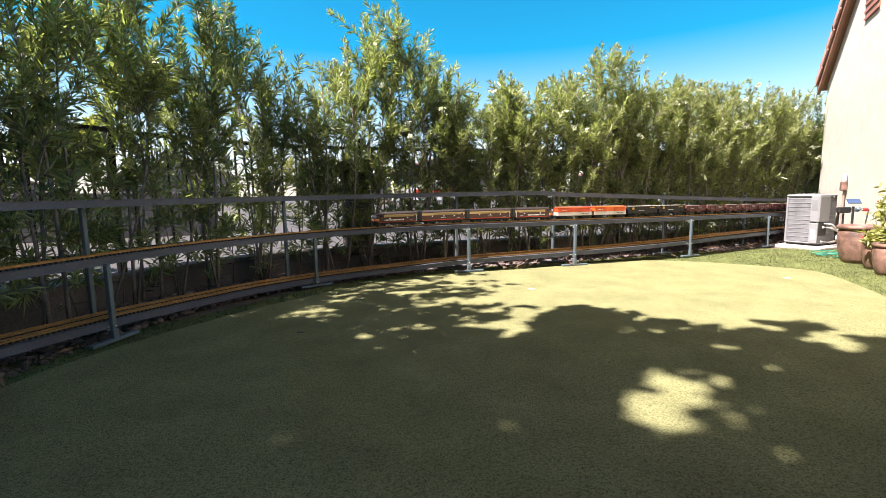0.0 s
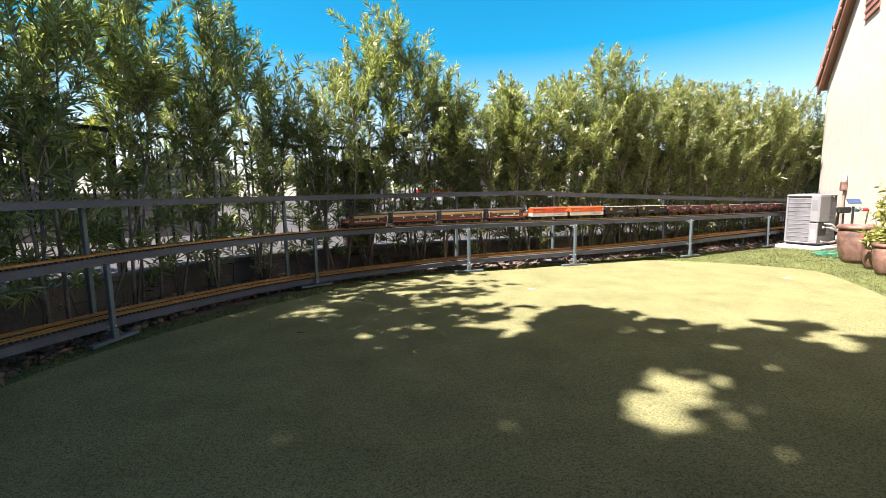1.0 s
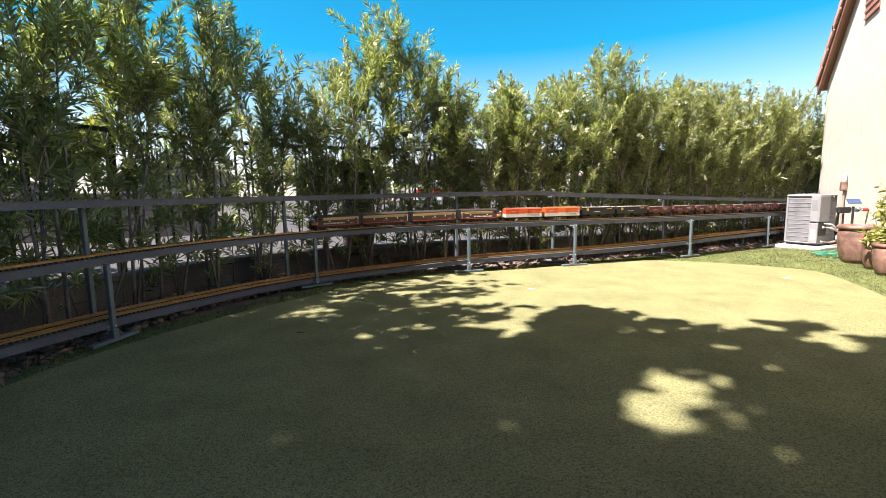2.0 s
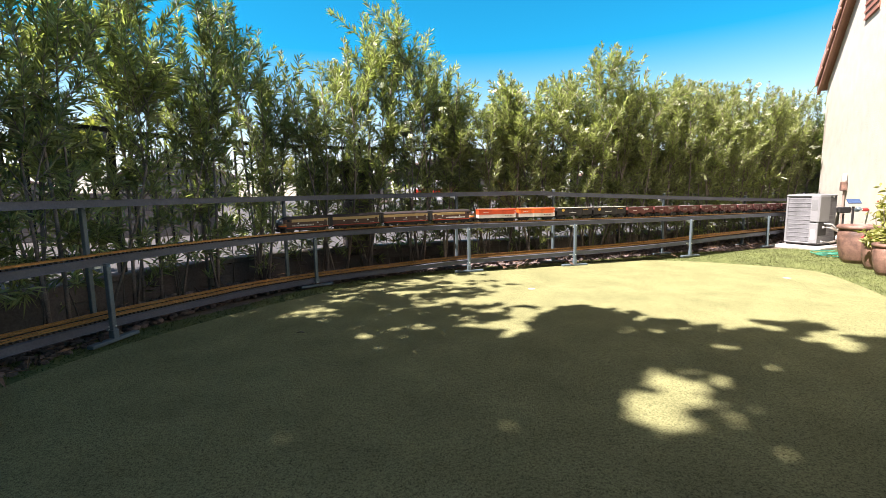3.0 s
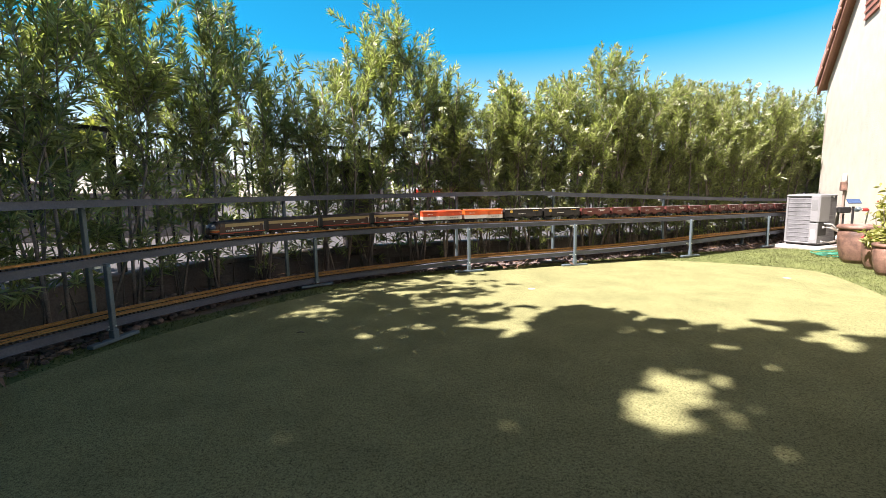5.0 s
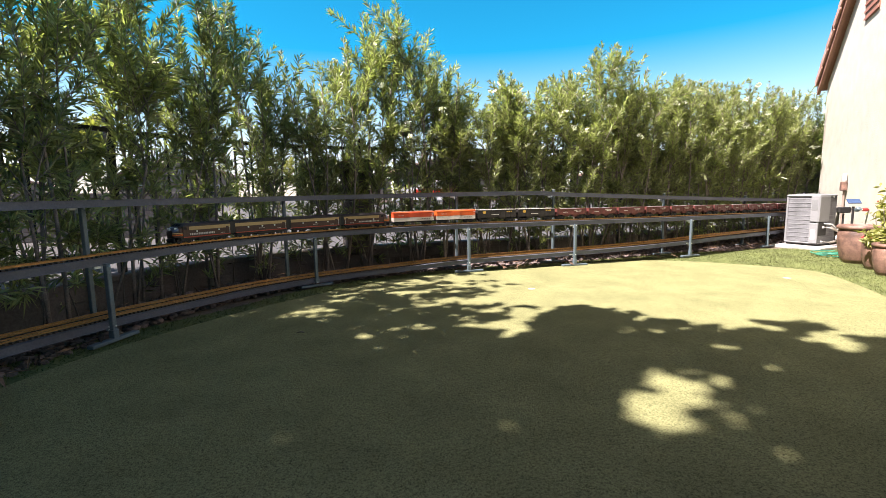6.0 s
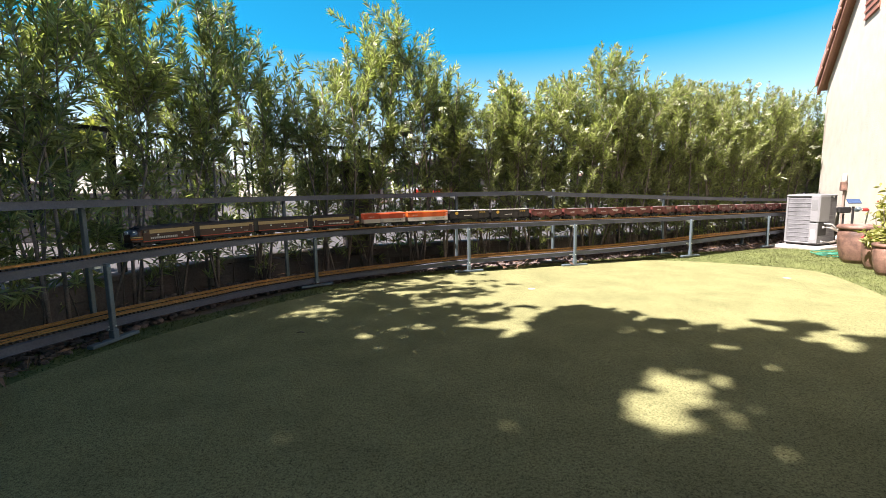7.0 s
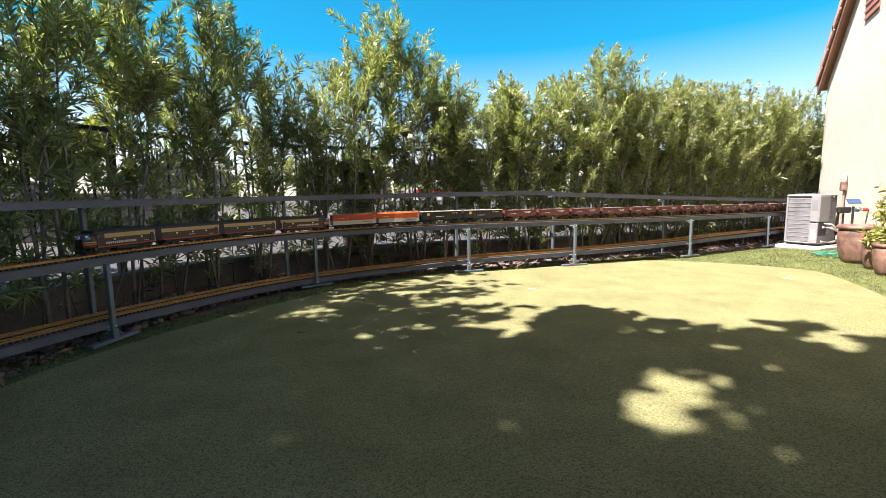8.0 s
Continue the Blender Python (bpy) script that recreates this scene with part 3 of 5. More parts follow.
        # the sky's highlight on the nose top is painted in as silver-grey
        band = [[(x, a * 1.012, max(b, 0.092) + 0.0015) if b > 0.05 else (x, a * 1.012, 0.088) for x, a, b in r] for r in nose_rings[2:7]]
        ob_n = part("nose_top", Geo().loft(band), M["nose_silver"], ob, "sky highlight on the nose top, painted silver-grey", True)
        fix_normals(ob_n.data)
        lowb = [[(x, a * 1.014, 0.045 if b < 0.05 else min(b, 0.060)) for x, a, b in r] for r in nose_rings[:7]]
        ob_n = part("nose_sill", Geo().loft(lowb), M["train_brown"], ob, "", True)
        fix_normals(ob_n.data)
        for za, zb, mat in ((0.062, 0.072, "train_orange"), (0.076, 0.084, "train_cream")):
            wrap = [[(x - 0.0008, a * 1.02, za if b < 0.05 else zb) for x, a, b in r] for r in nose_rings[:7]]
            ob_n = part("nose_stripe", Geo().loft(wrap), M[mat], ob, "painted nose stripe", True)
            fix_normals(ob_n.data)
        for side in (-1, 1):
            part("windshield", Geo().add([(cabx - 0.031, side * 0.004, 0.126), (cabx - 0.026, side * 0.038, 0.124), (cabx - 0.012, side * 0.042, 0.146), (cabx - 0.014, side * 0.004, 0.150)], [(0, 1, 2, 3)]), M["glass"], ob)
            part("cab_side", Geo().box((cabx + 0.022, side * (W / 2 + 0.0002), 0.114), (0.046, 0.0012, 0.03)), M["train_brown"], ob)
            part("cab_window", Geo().box((cabx + 0.016, side * (W / 2 + 0.001), 0.116), (0.022, 0.002, 0.018), None, 0.0008), M["glass"], ob)
            part("number_board", Geo().box((cabx - 0.045, side * 0.036, 0.118), (0.018, 0.004, 0.010), None, 0.001), M["white"], ob)
            part("step", Geo().box((cabx - 0.01, side * 0.047, 0.03), (0.02, 0.006, 0.028), None, 0.001), M["black"], ob)
        part("headlight", Geo().lathe([(0.011, 0), (0.011, 0.006), (0.007, 0.007)], Matrix.Translation((cabx - 0.062, 0, 0.112)) @ Matrix.Rotation(-math.pi / 2, 4, "Y"), 14), M["bracket"], ob)
        part("pilot", Geo().box((-L / 2 + 0.004, 0, 0.027), (0.014, 0.07, 0.032), None, 0.004), M["black"], ob)
    for x in (-0.145, 0.145):
        truck(ob, x, 2, 0.075)
    coupler(ob, L / 2 + 0.006)
    coupler(ob, -L / 2 - 0.006)
    return ob


def make_boxcar(colour, label):
    L, W = 0.415, 0.098
    ob = thing("boxcar", None, label, "boxcar", "train")
    part("lower_side", Geo().box((0, 0, 0.066), (L, W, 0.044), None, 0.002), M["box_silver"], ob, "silver-white lower side band")
    part("upper_side", Geo().box((0, 0, 0.1145), (L, W + 0.0006, 0.053), None, 0.002), colour, ob, "bright painted upper side")
    part("roof", extrude_x(Geo(), [(-W / 2 - 0.002, 0.141), (W / 2 + 0.002, 0.141), (W / 2 + 0.002, 0.145), (0, 0.153), (-W / 2 - 0.002, 0.145)], -L / 2 - 0.003, L / 2 + 0.003), colour, ob)
    part("roof_walk", Geo().box((0, 0, 0.157), (L, 0.022, 0.004)), M["box_silver"], ob)
    for side in (-1, 1):
        y = side * (W / 2 + 0.002)
        part("sliding_door", Geo().box((0.0, y, 0.116), (0.085, 0.004, 0.05), None, 0.001), colour, ob)
        part("lower_door", Geo().box((0.0, y, 0.068), (0.085, 0.004, 0.042), None, 0.001), M["box_silver"], ob)
        for x in (-0.19, -0.155, -0.12, -0.085, -0.05, 0.05, 0.085, 0.12, 0.155, 0.19):
            part("rib", Geo().box((x, side * (W / 2 + 0.001), 0.1145), (0.003, 0.003, 0.052)), colour, ob)
        bars(ob, -0.16, -0.10, y - side * 0.001, 0.112, 0.007, 5, M["lettering"], 3)
        bars(ob, 0.08, 0.17, y - side * 0.001, 0.068, 0.008, 5, M["train_roof"], 5)
        for k in range(5):
            part("ladder_rung", Geo().rod((L / 2 - 0.022, y + side * 0.002, 0.055 + 0.018 * k), (L / 2 - 0.004, y + side * 0.002, 0.055 + 0.018 * k), 0.001), M["bracket"], ob)
    part("underframe", Geo().box((0, 0, 0.038), (L - 0.04, 0.03, 0.014), None, 0.002).box((0, 0, 0.044), (L, W - 0.01, 0.006)), M["black"], ob)
    for x in (-0.14, 0.14):
        truck(ob, x)
    coupler(ob, L / 2 + 0.008)
    coupler(ob, -L / 2 - 0.008)
    return ob


def lump(g, x0, x1, half, z, h, rng, n=10):
    """A heaped load of coarse lumps."""
    rows = []
    for i in range(n + 1):
        x = x0 + (x1 - x0) * i / n
        e = math.sin(math.pi * min(max(i / n, 0.02), 0.98)) ** 0.5
        e *= 0.75 + 0.35 * abs(math.sin(2 * math.pi * i / n))
        rows.append([(x, half * k, z + h * e * (1 - k * k) + rng.uniform(-0.002, 0.002)) for k in (-1, -0.6, -0.2, 0.2, 0.6, 1)])
    g.loft(rows, None, False, False)
    return g


def make_hopper(L, colour, label, marks, tall):
    """An open hopper car with slope sheets, side ribs and a heaped load."""
    W, z0, z1 = 0.092, 0.05, 0.135 if tall else 0.112
    rng = np.random.default_rng(int(L * 1000) + len(label))
    ob = thing("hopper_car", None, label, "hopper car", "train")
    prof = [(-L / 2, z1), (L / 2, z1), (L / 2, z1 - (0.07 if tall else 0.035)), (L * (0.47 if tall else 0.41), z0), (-L * (0.47 if tall else 0.41), z0), (-L / 2, z1 - (0.07 if tall else 0.035))]
    for side in (-1, 1):
        y = side * W / 2
        ob_s = part("side", Geo().loft([[(x, yy, z) for x, z in prof] for yy in (y, y - side * 0.004)]), colour, ob)
        fix_normals(ob_s.data)
        part("top_rim", Geo().box((0, y, z1), (L, 0.007, 0.005), None, 0.001), M["lettering"] if tall else colour, ob)
        for x in np.linspace(-L * 0.33, L * 0.33, 6):
            part("rib", Geo().box((x, y + side * 0.001, (z0 + z1) / 2), (0.004, 0.004, z1 - z0 - 0.004)), colour, ob)
        for x in (-L / 2 + 0.004, L / 2 - 0.004):
            part("corner_post", Geo().box((x, y, (0.05 + z1) / 2), (0.006, 0.006, z1 - 0.05)), colour, ob)
        yy = y + side * 0.0032
        if marks:
            part("emblem", Geo().lathe([(0.017, 0), (0.017, 0.001)], Matrix.Translation((-L * 0.33, yy, z1 - 0.028)) @ Matrix.Rotation(-side * math.pi / 2, 4, "X"), 16), M["yellow"], ob, "round yellow emblem")
            bars(ob, L * 0.24, L * 0.40, yy, z1 - 0.022, 0.010, 3, M["yellow"], 2)
            bars(ob, -L * 0.15, L * 0.05, yy, z0 + 0.03, 0.006, 6, M["lettering"], 6)
        else:
            bars(ob, L * 0.08, L * 0.33, yy, z1 - 0.017, 0.006, 7, M["lettering"], 2)
            bars(ob, L * 0.14, L * 0.30, yy, z1 - 0.029, 0.006, 4, M["lettering"], 7)
            bars(ob, -L * 0.30, -L * 0.14, yy, z1 - 0.035, 0.005, 4, M["lettering"], 9)
    for sgn in (-1, 1):
        part("slope_sheet", Geo().add([(sgn * L / 2, -W / 2 + 0.003, z1 - 0.03), (sgn * L / 2, W / 2 - 0.003, z1 - 0.03), (sgn * L * 0.33, W / 2 - 0.003, z0), (sgn * L * 0.33, -W / 2 + 0.003, z0),
                                       (sgn * (L / 2 - 0.004), -W / 2 + 0.003, z1), (sgn * (L / 2 - 0.004), W / 2 - 0.003, z1)], [(0, 1, 2, 3), (0, 1, 5, 4)]), colour, ob)
        for k in range(4):
            part("grab_rail", Geo().rod((sgn * (L / 2 + 0.001), -W / 2 - 0.003, 0.055 + 0.014 * k), (sgn * (L / 2 - 0.018), -W / 2 - 0.003, 0.055 + 0.014 * k), 0.001), M["black"], ob)
        part("end_sill", Geo().box((sgn * (L / 2 - 0.006), 0, 0.046), (0.014, W, 0.012), None, 0.002), colour, ob)
    for x in (-L * 0.16, L * 0.16):
        part("hopper_bay", Geo().loft([[(x - 0.05, -0.038, z0 + 0.002), (x + 0.05, -0.038, z0 + 0.002), (x + 0.05, 0.038, z0 + 0.002), (x - 0.05, 0.038, z0 + 0.002)],
                                       [(x - 0.02, -0.03, 0.026), (x + 0.02, -0.03, 0.026), (x + 0.02, 0.03, 0.026), (x - 0.02, 0.03, 0.026)]]), colour, ob)
    part("centre_sill", Geo().box((0, 0, 0.044), (L, 0.02, 0.014)), M["black"], ob)
    part("load", lump(Geo(), -L / 2 + 0.008, L / 2 - 0.008, W / 2 - 0.004, z1 - (0.026 if tall else 0.012), 0.020, rng), M["load"], ob, "heaped load of grey-brown rock", True)
    for x in (-L * 0.34, L * 0.34):
        truck(ob, x)
    coupler(ob, L / 2 + 0.006)
    coupler(ob, -L / 2 - 0.006)
    return ob


def squash(ob, k):
    """Lowers a car's build by the factor k."""
    seen = set()
    for o in ob.children_recursive:
        if o.data and o.data.name not in seen:
            seen.add(o.data.name)
            for v in o.data.vertices:
                v.co.z *= k
    return ob


# distance of each car's middle behind the train's front, and the distance between its trucks
UNIT, BOX, HOP = 0.503, 0.447, 0.387
TRAIN = []


def make_train():
    units = [squash(make_unit(True), 0.88), squash(make_unit(False), 0.88)]
    units.append(copy_thing(units[1], Matrix()))
    units.append(copy_thing(units[0], Matrix()))
    front = 0.005
    for i, ob in enumerate(units):
        TRAIN.append((ob, front + UNIT / 2, 0.145, i == 3))
        front += UNIT
    for colour, label in ((M["box_red"], "orange-red model boxcar with a silver-white lower band"), (M["box_orange"], "bright orange model boxcar with a silver-white lower band")):
        TRAIN.append((squash(make_boxcar(colour, label), 0.86), front + BOX / 2, 0.14, False))
        front += BOX
    dark = squash(make_hopper(0.425, M["hop_brown"], "dark brown tall hopper car with a round yellow emblem", True, True), 0.92)
    for ob in (dark, copy_thing(dark, Matrix())):
        TRAIN.append((ob, front + BOX / 2, 0.145, False))
        front += BOX
    first = make_hopper(0.360, M["hop_maroon"], "maroon model hopper car heaped with grey rock", False, False)
    for i in range(19):
        TRAIN.append((first if i == 0 else copy_thing(first, Matrix()), front + HOP / 2, 0.12, False))
        front += HOP


def motions():
    """The train runs to -x along the middle track at a steady pace."""
    for ob, behind, half, turned in TRAIN:
        rows = []
        for k in range(17):
            t = k * 0.5
            s = 2.392 - 0.2995 * t + behind
            ends = []
            for d in (-half, half):
                u = u_at(s + d)
                ends.append(beside(u, 0.0, z_mid(u) + RAIL))
            a, b = ends
            way = (b - a).normalized()
            side = Vector((0, 0, 1)).cross(way).normalized()
            m = Matrix((way, side, way.cross(side))).transposed().to_4x4()
            m.translation = (a + b) / 2
            if turned:
                m = m @ Matrix.Rotation(math.pi, 4, "Z")
            rows.append((t, m))
        walk(ob, rows)


# ---------------------------------------------------------------- oleander hedge
class Leaves:
    """Many folded leaf blades gathered in arrays."""

    def __init__(self, rng):
        self.rng, self.p, self.d, self.l, self.w = rng, [], [], [], []

    def along(self, a, b, count, length, width, spread):
        """Leaves on a twig from a to b, standing off it and leaning forward."""
        r = self.rng
        a, b = np.array(a), np.array(b)
        t = r.uniform(0, 1, count) ** 0.8
        axis = (b - a) / (np.linalg.norm(b - a) + 1e-9)
        out = r.normal(0, 1, (count, 3))
        out -= (out @ axis)[:, None] * axis
        out /= np.linalg.norm(out, axis=1)[:, None] + 1e-9
        d = out * spread + axis * r.uniform(0.45, 1.1, (count, 1)) + np.array([0, 0, 0.10])
        d /= np.linalg.norm(d, axis=1)[:, None]
        self.p.append(a + (b - a) * t[:, None])
        self.d.append(d)
        self.l.append(length * r.uniform(0.6, 1.25, count))
        self.w.append(width * r.uniform(0.75, 1.25, count))

    def brush(self, a, b, count, length, width, lean=0.85):
        """Leaves all round a shoot from a to b, leaning forward; shorter and closer to it at its tip."""
        r = self.rng
        a, b = np.array(a), np.array(b)
        t = r.uniform(0.0, 1.0, count)
        axis = (b - a) / (np.linalg.norm(b - a) + 1e-9)
        out = r.normal(0, 1, (count, 3))
        out -= (out @ axis)[:, None] * axis
        out /= np.linalg.norm(out, axis=1)[:, None] + 1e-9
        k = lean * (1.0 - 0.55 * t ** 3) * r.uniform(0.7, 1.35, count)
        d = out * k[:, None] + axis * r.uniform(0.6, 1.0, (count, 1)) + r.normal(0, 0.12, (count, 3))
        d /= np.linalg.norm(d, axis=1)[:, None]
        self.p.append(a + (b - a) * t[:, None])
        self.d.append(d)
        self.l.append(length * (1.0 - 0.35 * t ** 2) * r.uniform(0.7, 1.2, count))
        self.w.append(width * r.uniform(0.75, 1.25, count))

    def mesh(self, name, mat):
        r = self.rng
        p, d, l, w = np.concatenate(self.p), np.concatenate(self.d), np.concatenate(self.l), np.concatenate(self.w)
        n = len(p)
        ref = r.normal(0, 1, (n, 3)) + np.array([0, 0, 1.0])
        side = np.cross(d, ref)
        side /= np.linalg.norm(side, axis=1)[:, None] + 1e-9
        up = np.cross(side, d)
        droop = np.array([0, 0, -1.0]) * (l * r.uniform(0.0, 0.12, n))[:, None]
        mid = p + d * (l * 0.48)[:, None] - droop * -0.25
        tip = p + d * l[:, None] + droop
        v = np.stack([p, mid + side * w[:, None] + up * (w * 0.5)[:, None], tip, mid - side * w[:, None] + up * (w * 0.5)[:, None]], 1).reshape(-1, 3)
        idx = np.arange(n) * 4
        tri = np.stack([idx, idx + 1, idx + 2, idx, idx + 2, idx + 3], 1).reshape(-1, 3)
        me = bpy.data.meshes.new(name)
        me.vertices.add(len(v))
        me.vertices.foreach_set("co", v.ravel())
        me.loops.add(tri.size)
        me.loops.foreach_set("vertex_index", tri.ravel().astype(np.int32))
        me.polygons.add(len(tri))
        me.polygons.foreach_set("loop_start", (np.arange(len(tri)) * 3).astype(np.int32))
        me.materials.append(mat)
        me.update(calc_edges=True)
        return me


def hedge_height(u):
    """Height of the hedge's tops along the track."""
    return float(np.interp(u, (-6.5, -4.6, -3.94, -3.6, -3.36, -3.18, -3.05, -2.9, -2.78, -2.6, -2.49, -2.4, -2.31, -2.22, -2.06, -1.58, -1.4, -1.2, -1.05, -0.73, -0.55, -0.28, -0.14, 0.06, 0.53, 0.84, 1.25, 1.63, 2.08, 3.0, 5.0, 5.7, 6.6, 8),
                           (2.85, 2.7, 2.45, 2.65, 2.6, 2.6, 2.42, 2.38, 1.96, 2.27, 2.02, 2.2, 2.59, 2.36, 2.72, 2.78, 2.52, 2.39, 2.19, 1.78, 2.03, 2.22, 1.98, 2.06, 2.28, 2.39, 2.55, 2.36, 2.2, 2.34, 2.38, 2.34, 2.06, 2.0)))


def make_shrub(u, off, seed, density=1.0):
    """Stems fanning from one foot, each ending in leafy upright shoots, with flower heads among the tips."""
    rng = np.random.default_rng(seed)
    p = beside(u, off, -0.012)
    shrub = thing("oleander", Matrix.Translation(p), "tall leafy green oleander shrub with bare lower stems and white flowers", "shrub", "oleander hedge")
    lv, twigs = Leaves(rng), Geo()
    q, t = line(u)
    along, deep, up = np.array([t.x, t.y, 0]), np.array([-t.y, t.x, 0]), np.array([0, 0, 1.0])
    n = int(11 * density)
    mains = []
    per_m, blade, wide = (float(np.interp(u, (-3, 0, 3), k)) for k in ((175, 200, 215), (0.102, 0.094, 0.084), (0.0066, 0.0063, 0.0060)))
    for i in range(n):
        su = rng.uniform(-0.36, 0.36)
        H = (hedge_height(u + su) - 0.03) * (rng.uniform(0.95, 1.02) if i < 5 else rng.uniform(0.55, 0.92))
        if i < 5:
            base = along * rng.normal(0, 0.10) + deep * rng.normal(0, 0.06)
        else:
            base = mains[rng.integers(0, len(mains))]
        top = along * su + deep * rng.uniform(-0.26, 0.32) + up * max(H, base[2] + 0.35)
        bow = along * rng.normal(0, 0.07) + deep * rng.normal(0, 0.05)
        fs = np.linspace(0, 1, 8)
        pts = [base + (top - base) * f + bow * math.sin(math.pi * f) for f in fs]
        r0 = rng.uniform(0.009, 0.017) if i < 5 else rng.uniform(0.005, 0.008)
        if i < 5:
            mains.append(pts[rng.integers(2, 5)])
        part("stem", Geo().tube(pts, [r0 * (1 - 0.85 * f) for f in fs], 6), M["bark"], shrub, "grey-brown bare stem", True)
        for j in range(4, 7):
            seg = np.linalg.norm(pts[j + 1] - pts[j])
            lv.brush(pts[j], pts[j + 1], int(per_m * seg * (0.55 if j == 4 else 1.0)), blade * (1.0 if j < 6 else 0.9), wide)
        for k in range(rng.integers(8, 12)):
            f = rng.uniform(0.28 if i < 5 else 0.12, 0.92)
            j = min(int(f * 7), 6)
            a = pts[j] + (pts[j + 1] - pts[j]) * (f * 7 - j)
            ang = rng.uniform(0, 6.28)
            lean = rng.uniform(0.15, 0.95)
            way = along * math.cos(ang) * lean + deep * math.sin(ang) * lean + up
            b = a + way / np.linalg.norm(way) * rng.uniform(0.30, 0.62)
            b[2] = min(b[2], max(H - rng.uniform(0.0, 0.12), a[2] + 0.12))
            mid = (a + b) / 2 + along * rng.normal(0, 0.02) - up * 0.015
            twigs.tube([a, mid, b], [0.0045, 0.0032, 0.0015], 4)
            for c, d in ((a + (mid - a) * 0.35, mid), (mid, b)):
                lv.brush(c, d, int(per_m * np.linalg.norm(d - c)), blade, wide)
            if b[2] > 1.25 and u > -3.0 and rng.uniform() < 0.09:
                fl = Leaves(rng)
                for _ in range(7):
                    c0 = b + rng.normal(0, 0.015, 3)
                    fl.along(c0, c0 + up * 0.012, 5, 0.028, 0.011, 1.2)
                part("flower", fl.mesh("flower", M["petal"]), M["petal"], shrub, "white flower cluster")
    # leafy side growth lower down, thin where the stems stand bare
    low = float(np.interp(u, (-3.2, -2.2, -1.6, 0.0, 6.0), (1.5, 1.5, 1.7, 1.9, 2.0)))
    for i in range(int(40 * low)):
        z = rng.uniform(0.28, 1.20) if rng.uniform() < 0.92 else rng.uniform(0.05, 0.42)
        a = along * rng.uniform(-0.26, 0.26) + deep * rng.uniform(-0.06, 0.24) + up * z
        b = a + along * rng.normal(0, 0.14) + deep * rng.normal(0, 0.10) + up * rng.uniform(-0.06, 0.24)
        twigs.tube([a, b], [0.003, 0.0015], 4)
        lv.along(a, b, 34, 0.105, 0.0070, 0.95)
    for i in range(4):
        base = along * rng.uniform(-0.25, 0.25) + deep * rng.uniform(-0.08, 0.2)
        top = base + along * rng.normal(0, 0.16) + deep * rng.normal(0, 0.06) + up * rng.uniform(0.8, 1.5)
        part("stem", Geo().tube([tuple(base), tuple((base + top) / 2 + along * 0.02), tuple(top)], [0.0055, 0.004, 0.002], 5), M["bark"], shrub, "thin young stem", True)
        lv.brush(base + (top - base) * 0.6, top, 60, blade, wide)
    tagged(part("twig_work", twigs, M["bark"], shrub, "thin side twigs"), kind="stuff")
    tagged(part("leaves", lv.mesh("leaves", M["leaf"]), M["leaf"], shrub, "narrow green leaves"), kind="stuff")
    return shrub


def make_hedge():
    s, i = -S_ZERO + 0.9, 0
    rng = np.random.default_rng(77)
    while s < 13.2:
        make_shrub(u_at(s), 0.50 + rng.uniform(-0.06, 0.06), 100 + i, 1.0 if s > 2.2 else 0.88)
        s += rng.uniform(0.40, 0.50)
        i += 1


# ---------------------------------------------------------------- shade tree beside the camera
# openings of the crown, as they fall on the turf: place and half widths; wide, half-open and pinhole ones
OPEN = ((0.95, 1.73, 0.11, 0.09), (0.87, 1.51, 0.12, 0.08), (1.08, 1.84, 0.16, 0.105), (0.94, 1.60, 0.20, 0.125), (0.84, 1.67, 0.10, 0.09), (0.76, 1.40, 0.13, 0.065), (1.00, 1.45, 0.11, 0.06), (1.40, 2.18, 0.11, 0.10),
        (1.49, 1.87, 0.09, 0.055), (1.18, 2.46, 0.13, 0.07), (1.99, 2.17, 0.12, 0.14), (0.40, 2.57, 0.17, 0.13), (0.20, 2.58, 0.22, 0.07), (-0.16, 2.58, 0.16, 0.09), (-0.44, 2.44, 0.14, 0.055))
HALF_OPEN = ((1.30, 1.84, 0.15, 0.06), (1.13, 2.06, 0.12, 0.04), (-0.33, 2.56, 0.17, 0.06), (-0.34, 2.26, 0.10, 0.07), (-0.19, 2.33, 0.08, 0.07), (0.18, 2.27, 0.12, 0.06), (0.35, 2.25, 0.08, 0.045),
             (-0.22, 2.14, 0.10, 0.05), (0.66, 2.74, 0.09, 0.09), (0.65, 1.50, 0.08, 0.10), (1.90, 2.36, 0.16, 0.06))
PINHOLE = ((-1.10, 1.67, 0.05, 0.06), (-1.28, 1.79, 0.06, 0.04), (-0.92, 1.28, 0.05, 0.03), (-1.13, 1.42, 0.04, 0.03), (-1.15, 2.44, 0.06, 0.05), (-1.29, 2.70, 0.07, 0.06))
FROND = ((1.94, 2.42, 0.10, 0.06), (2.00, 2.55, 0.04, 0.04), (2.12, 2.50, 0.06, 0.05), (1.32, 2.60, 0.09, 0.05), (1.67, 2.51, 0.06, 0.04))


def within(x, y, spots, k=1.0):
    return any(((x - a) / b) ** 2 + ((y - c) / d) ** 2 < k for a, c, b, d in spots)


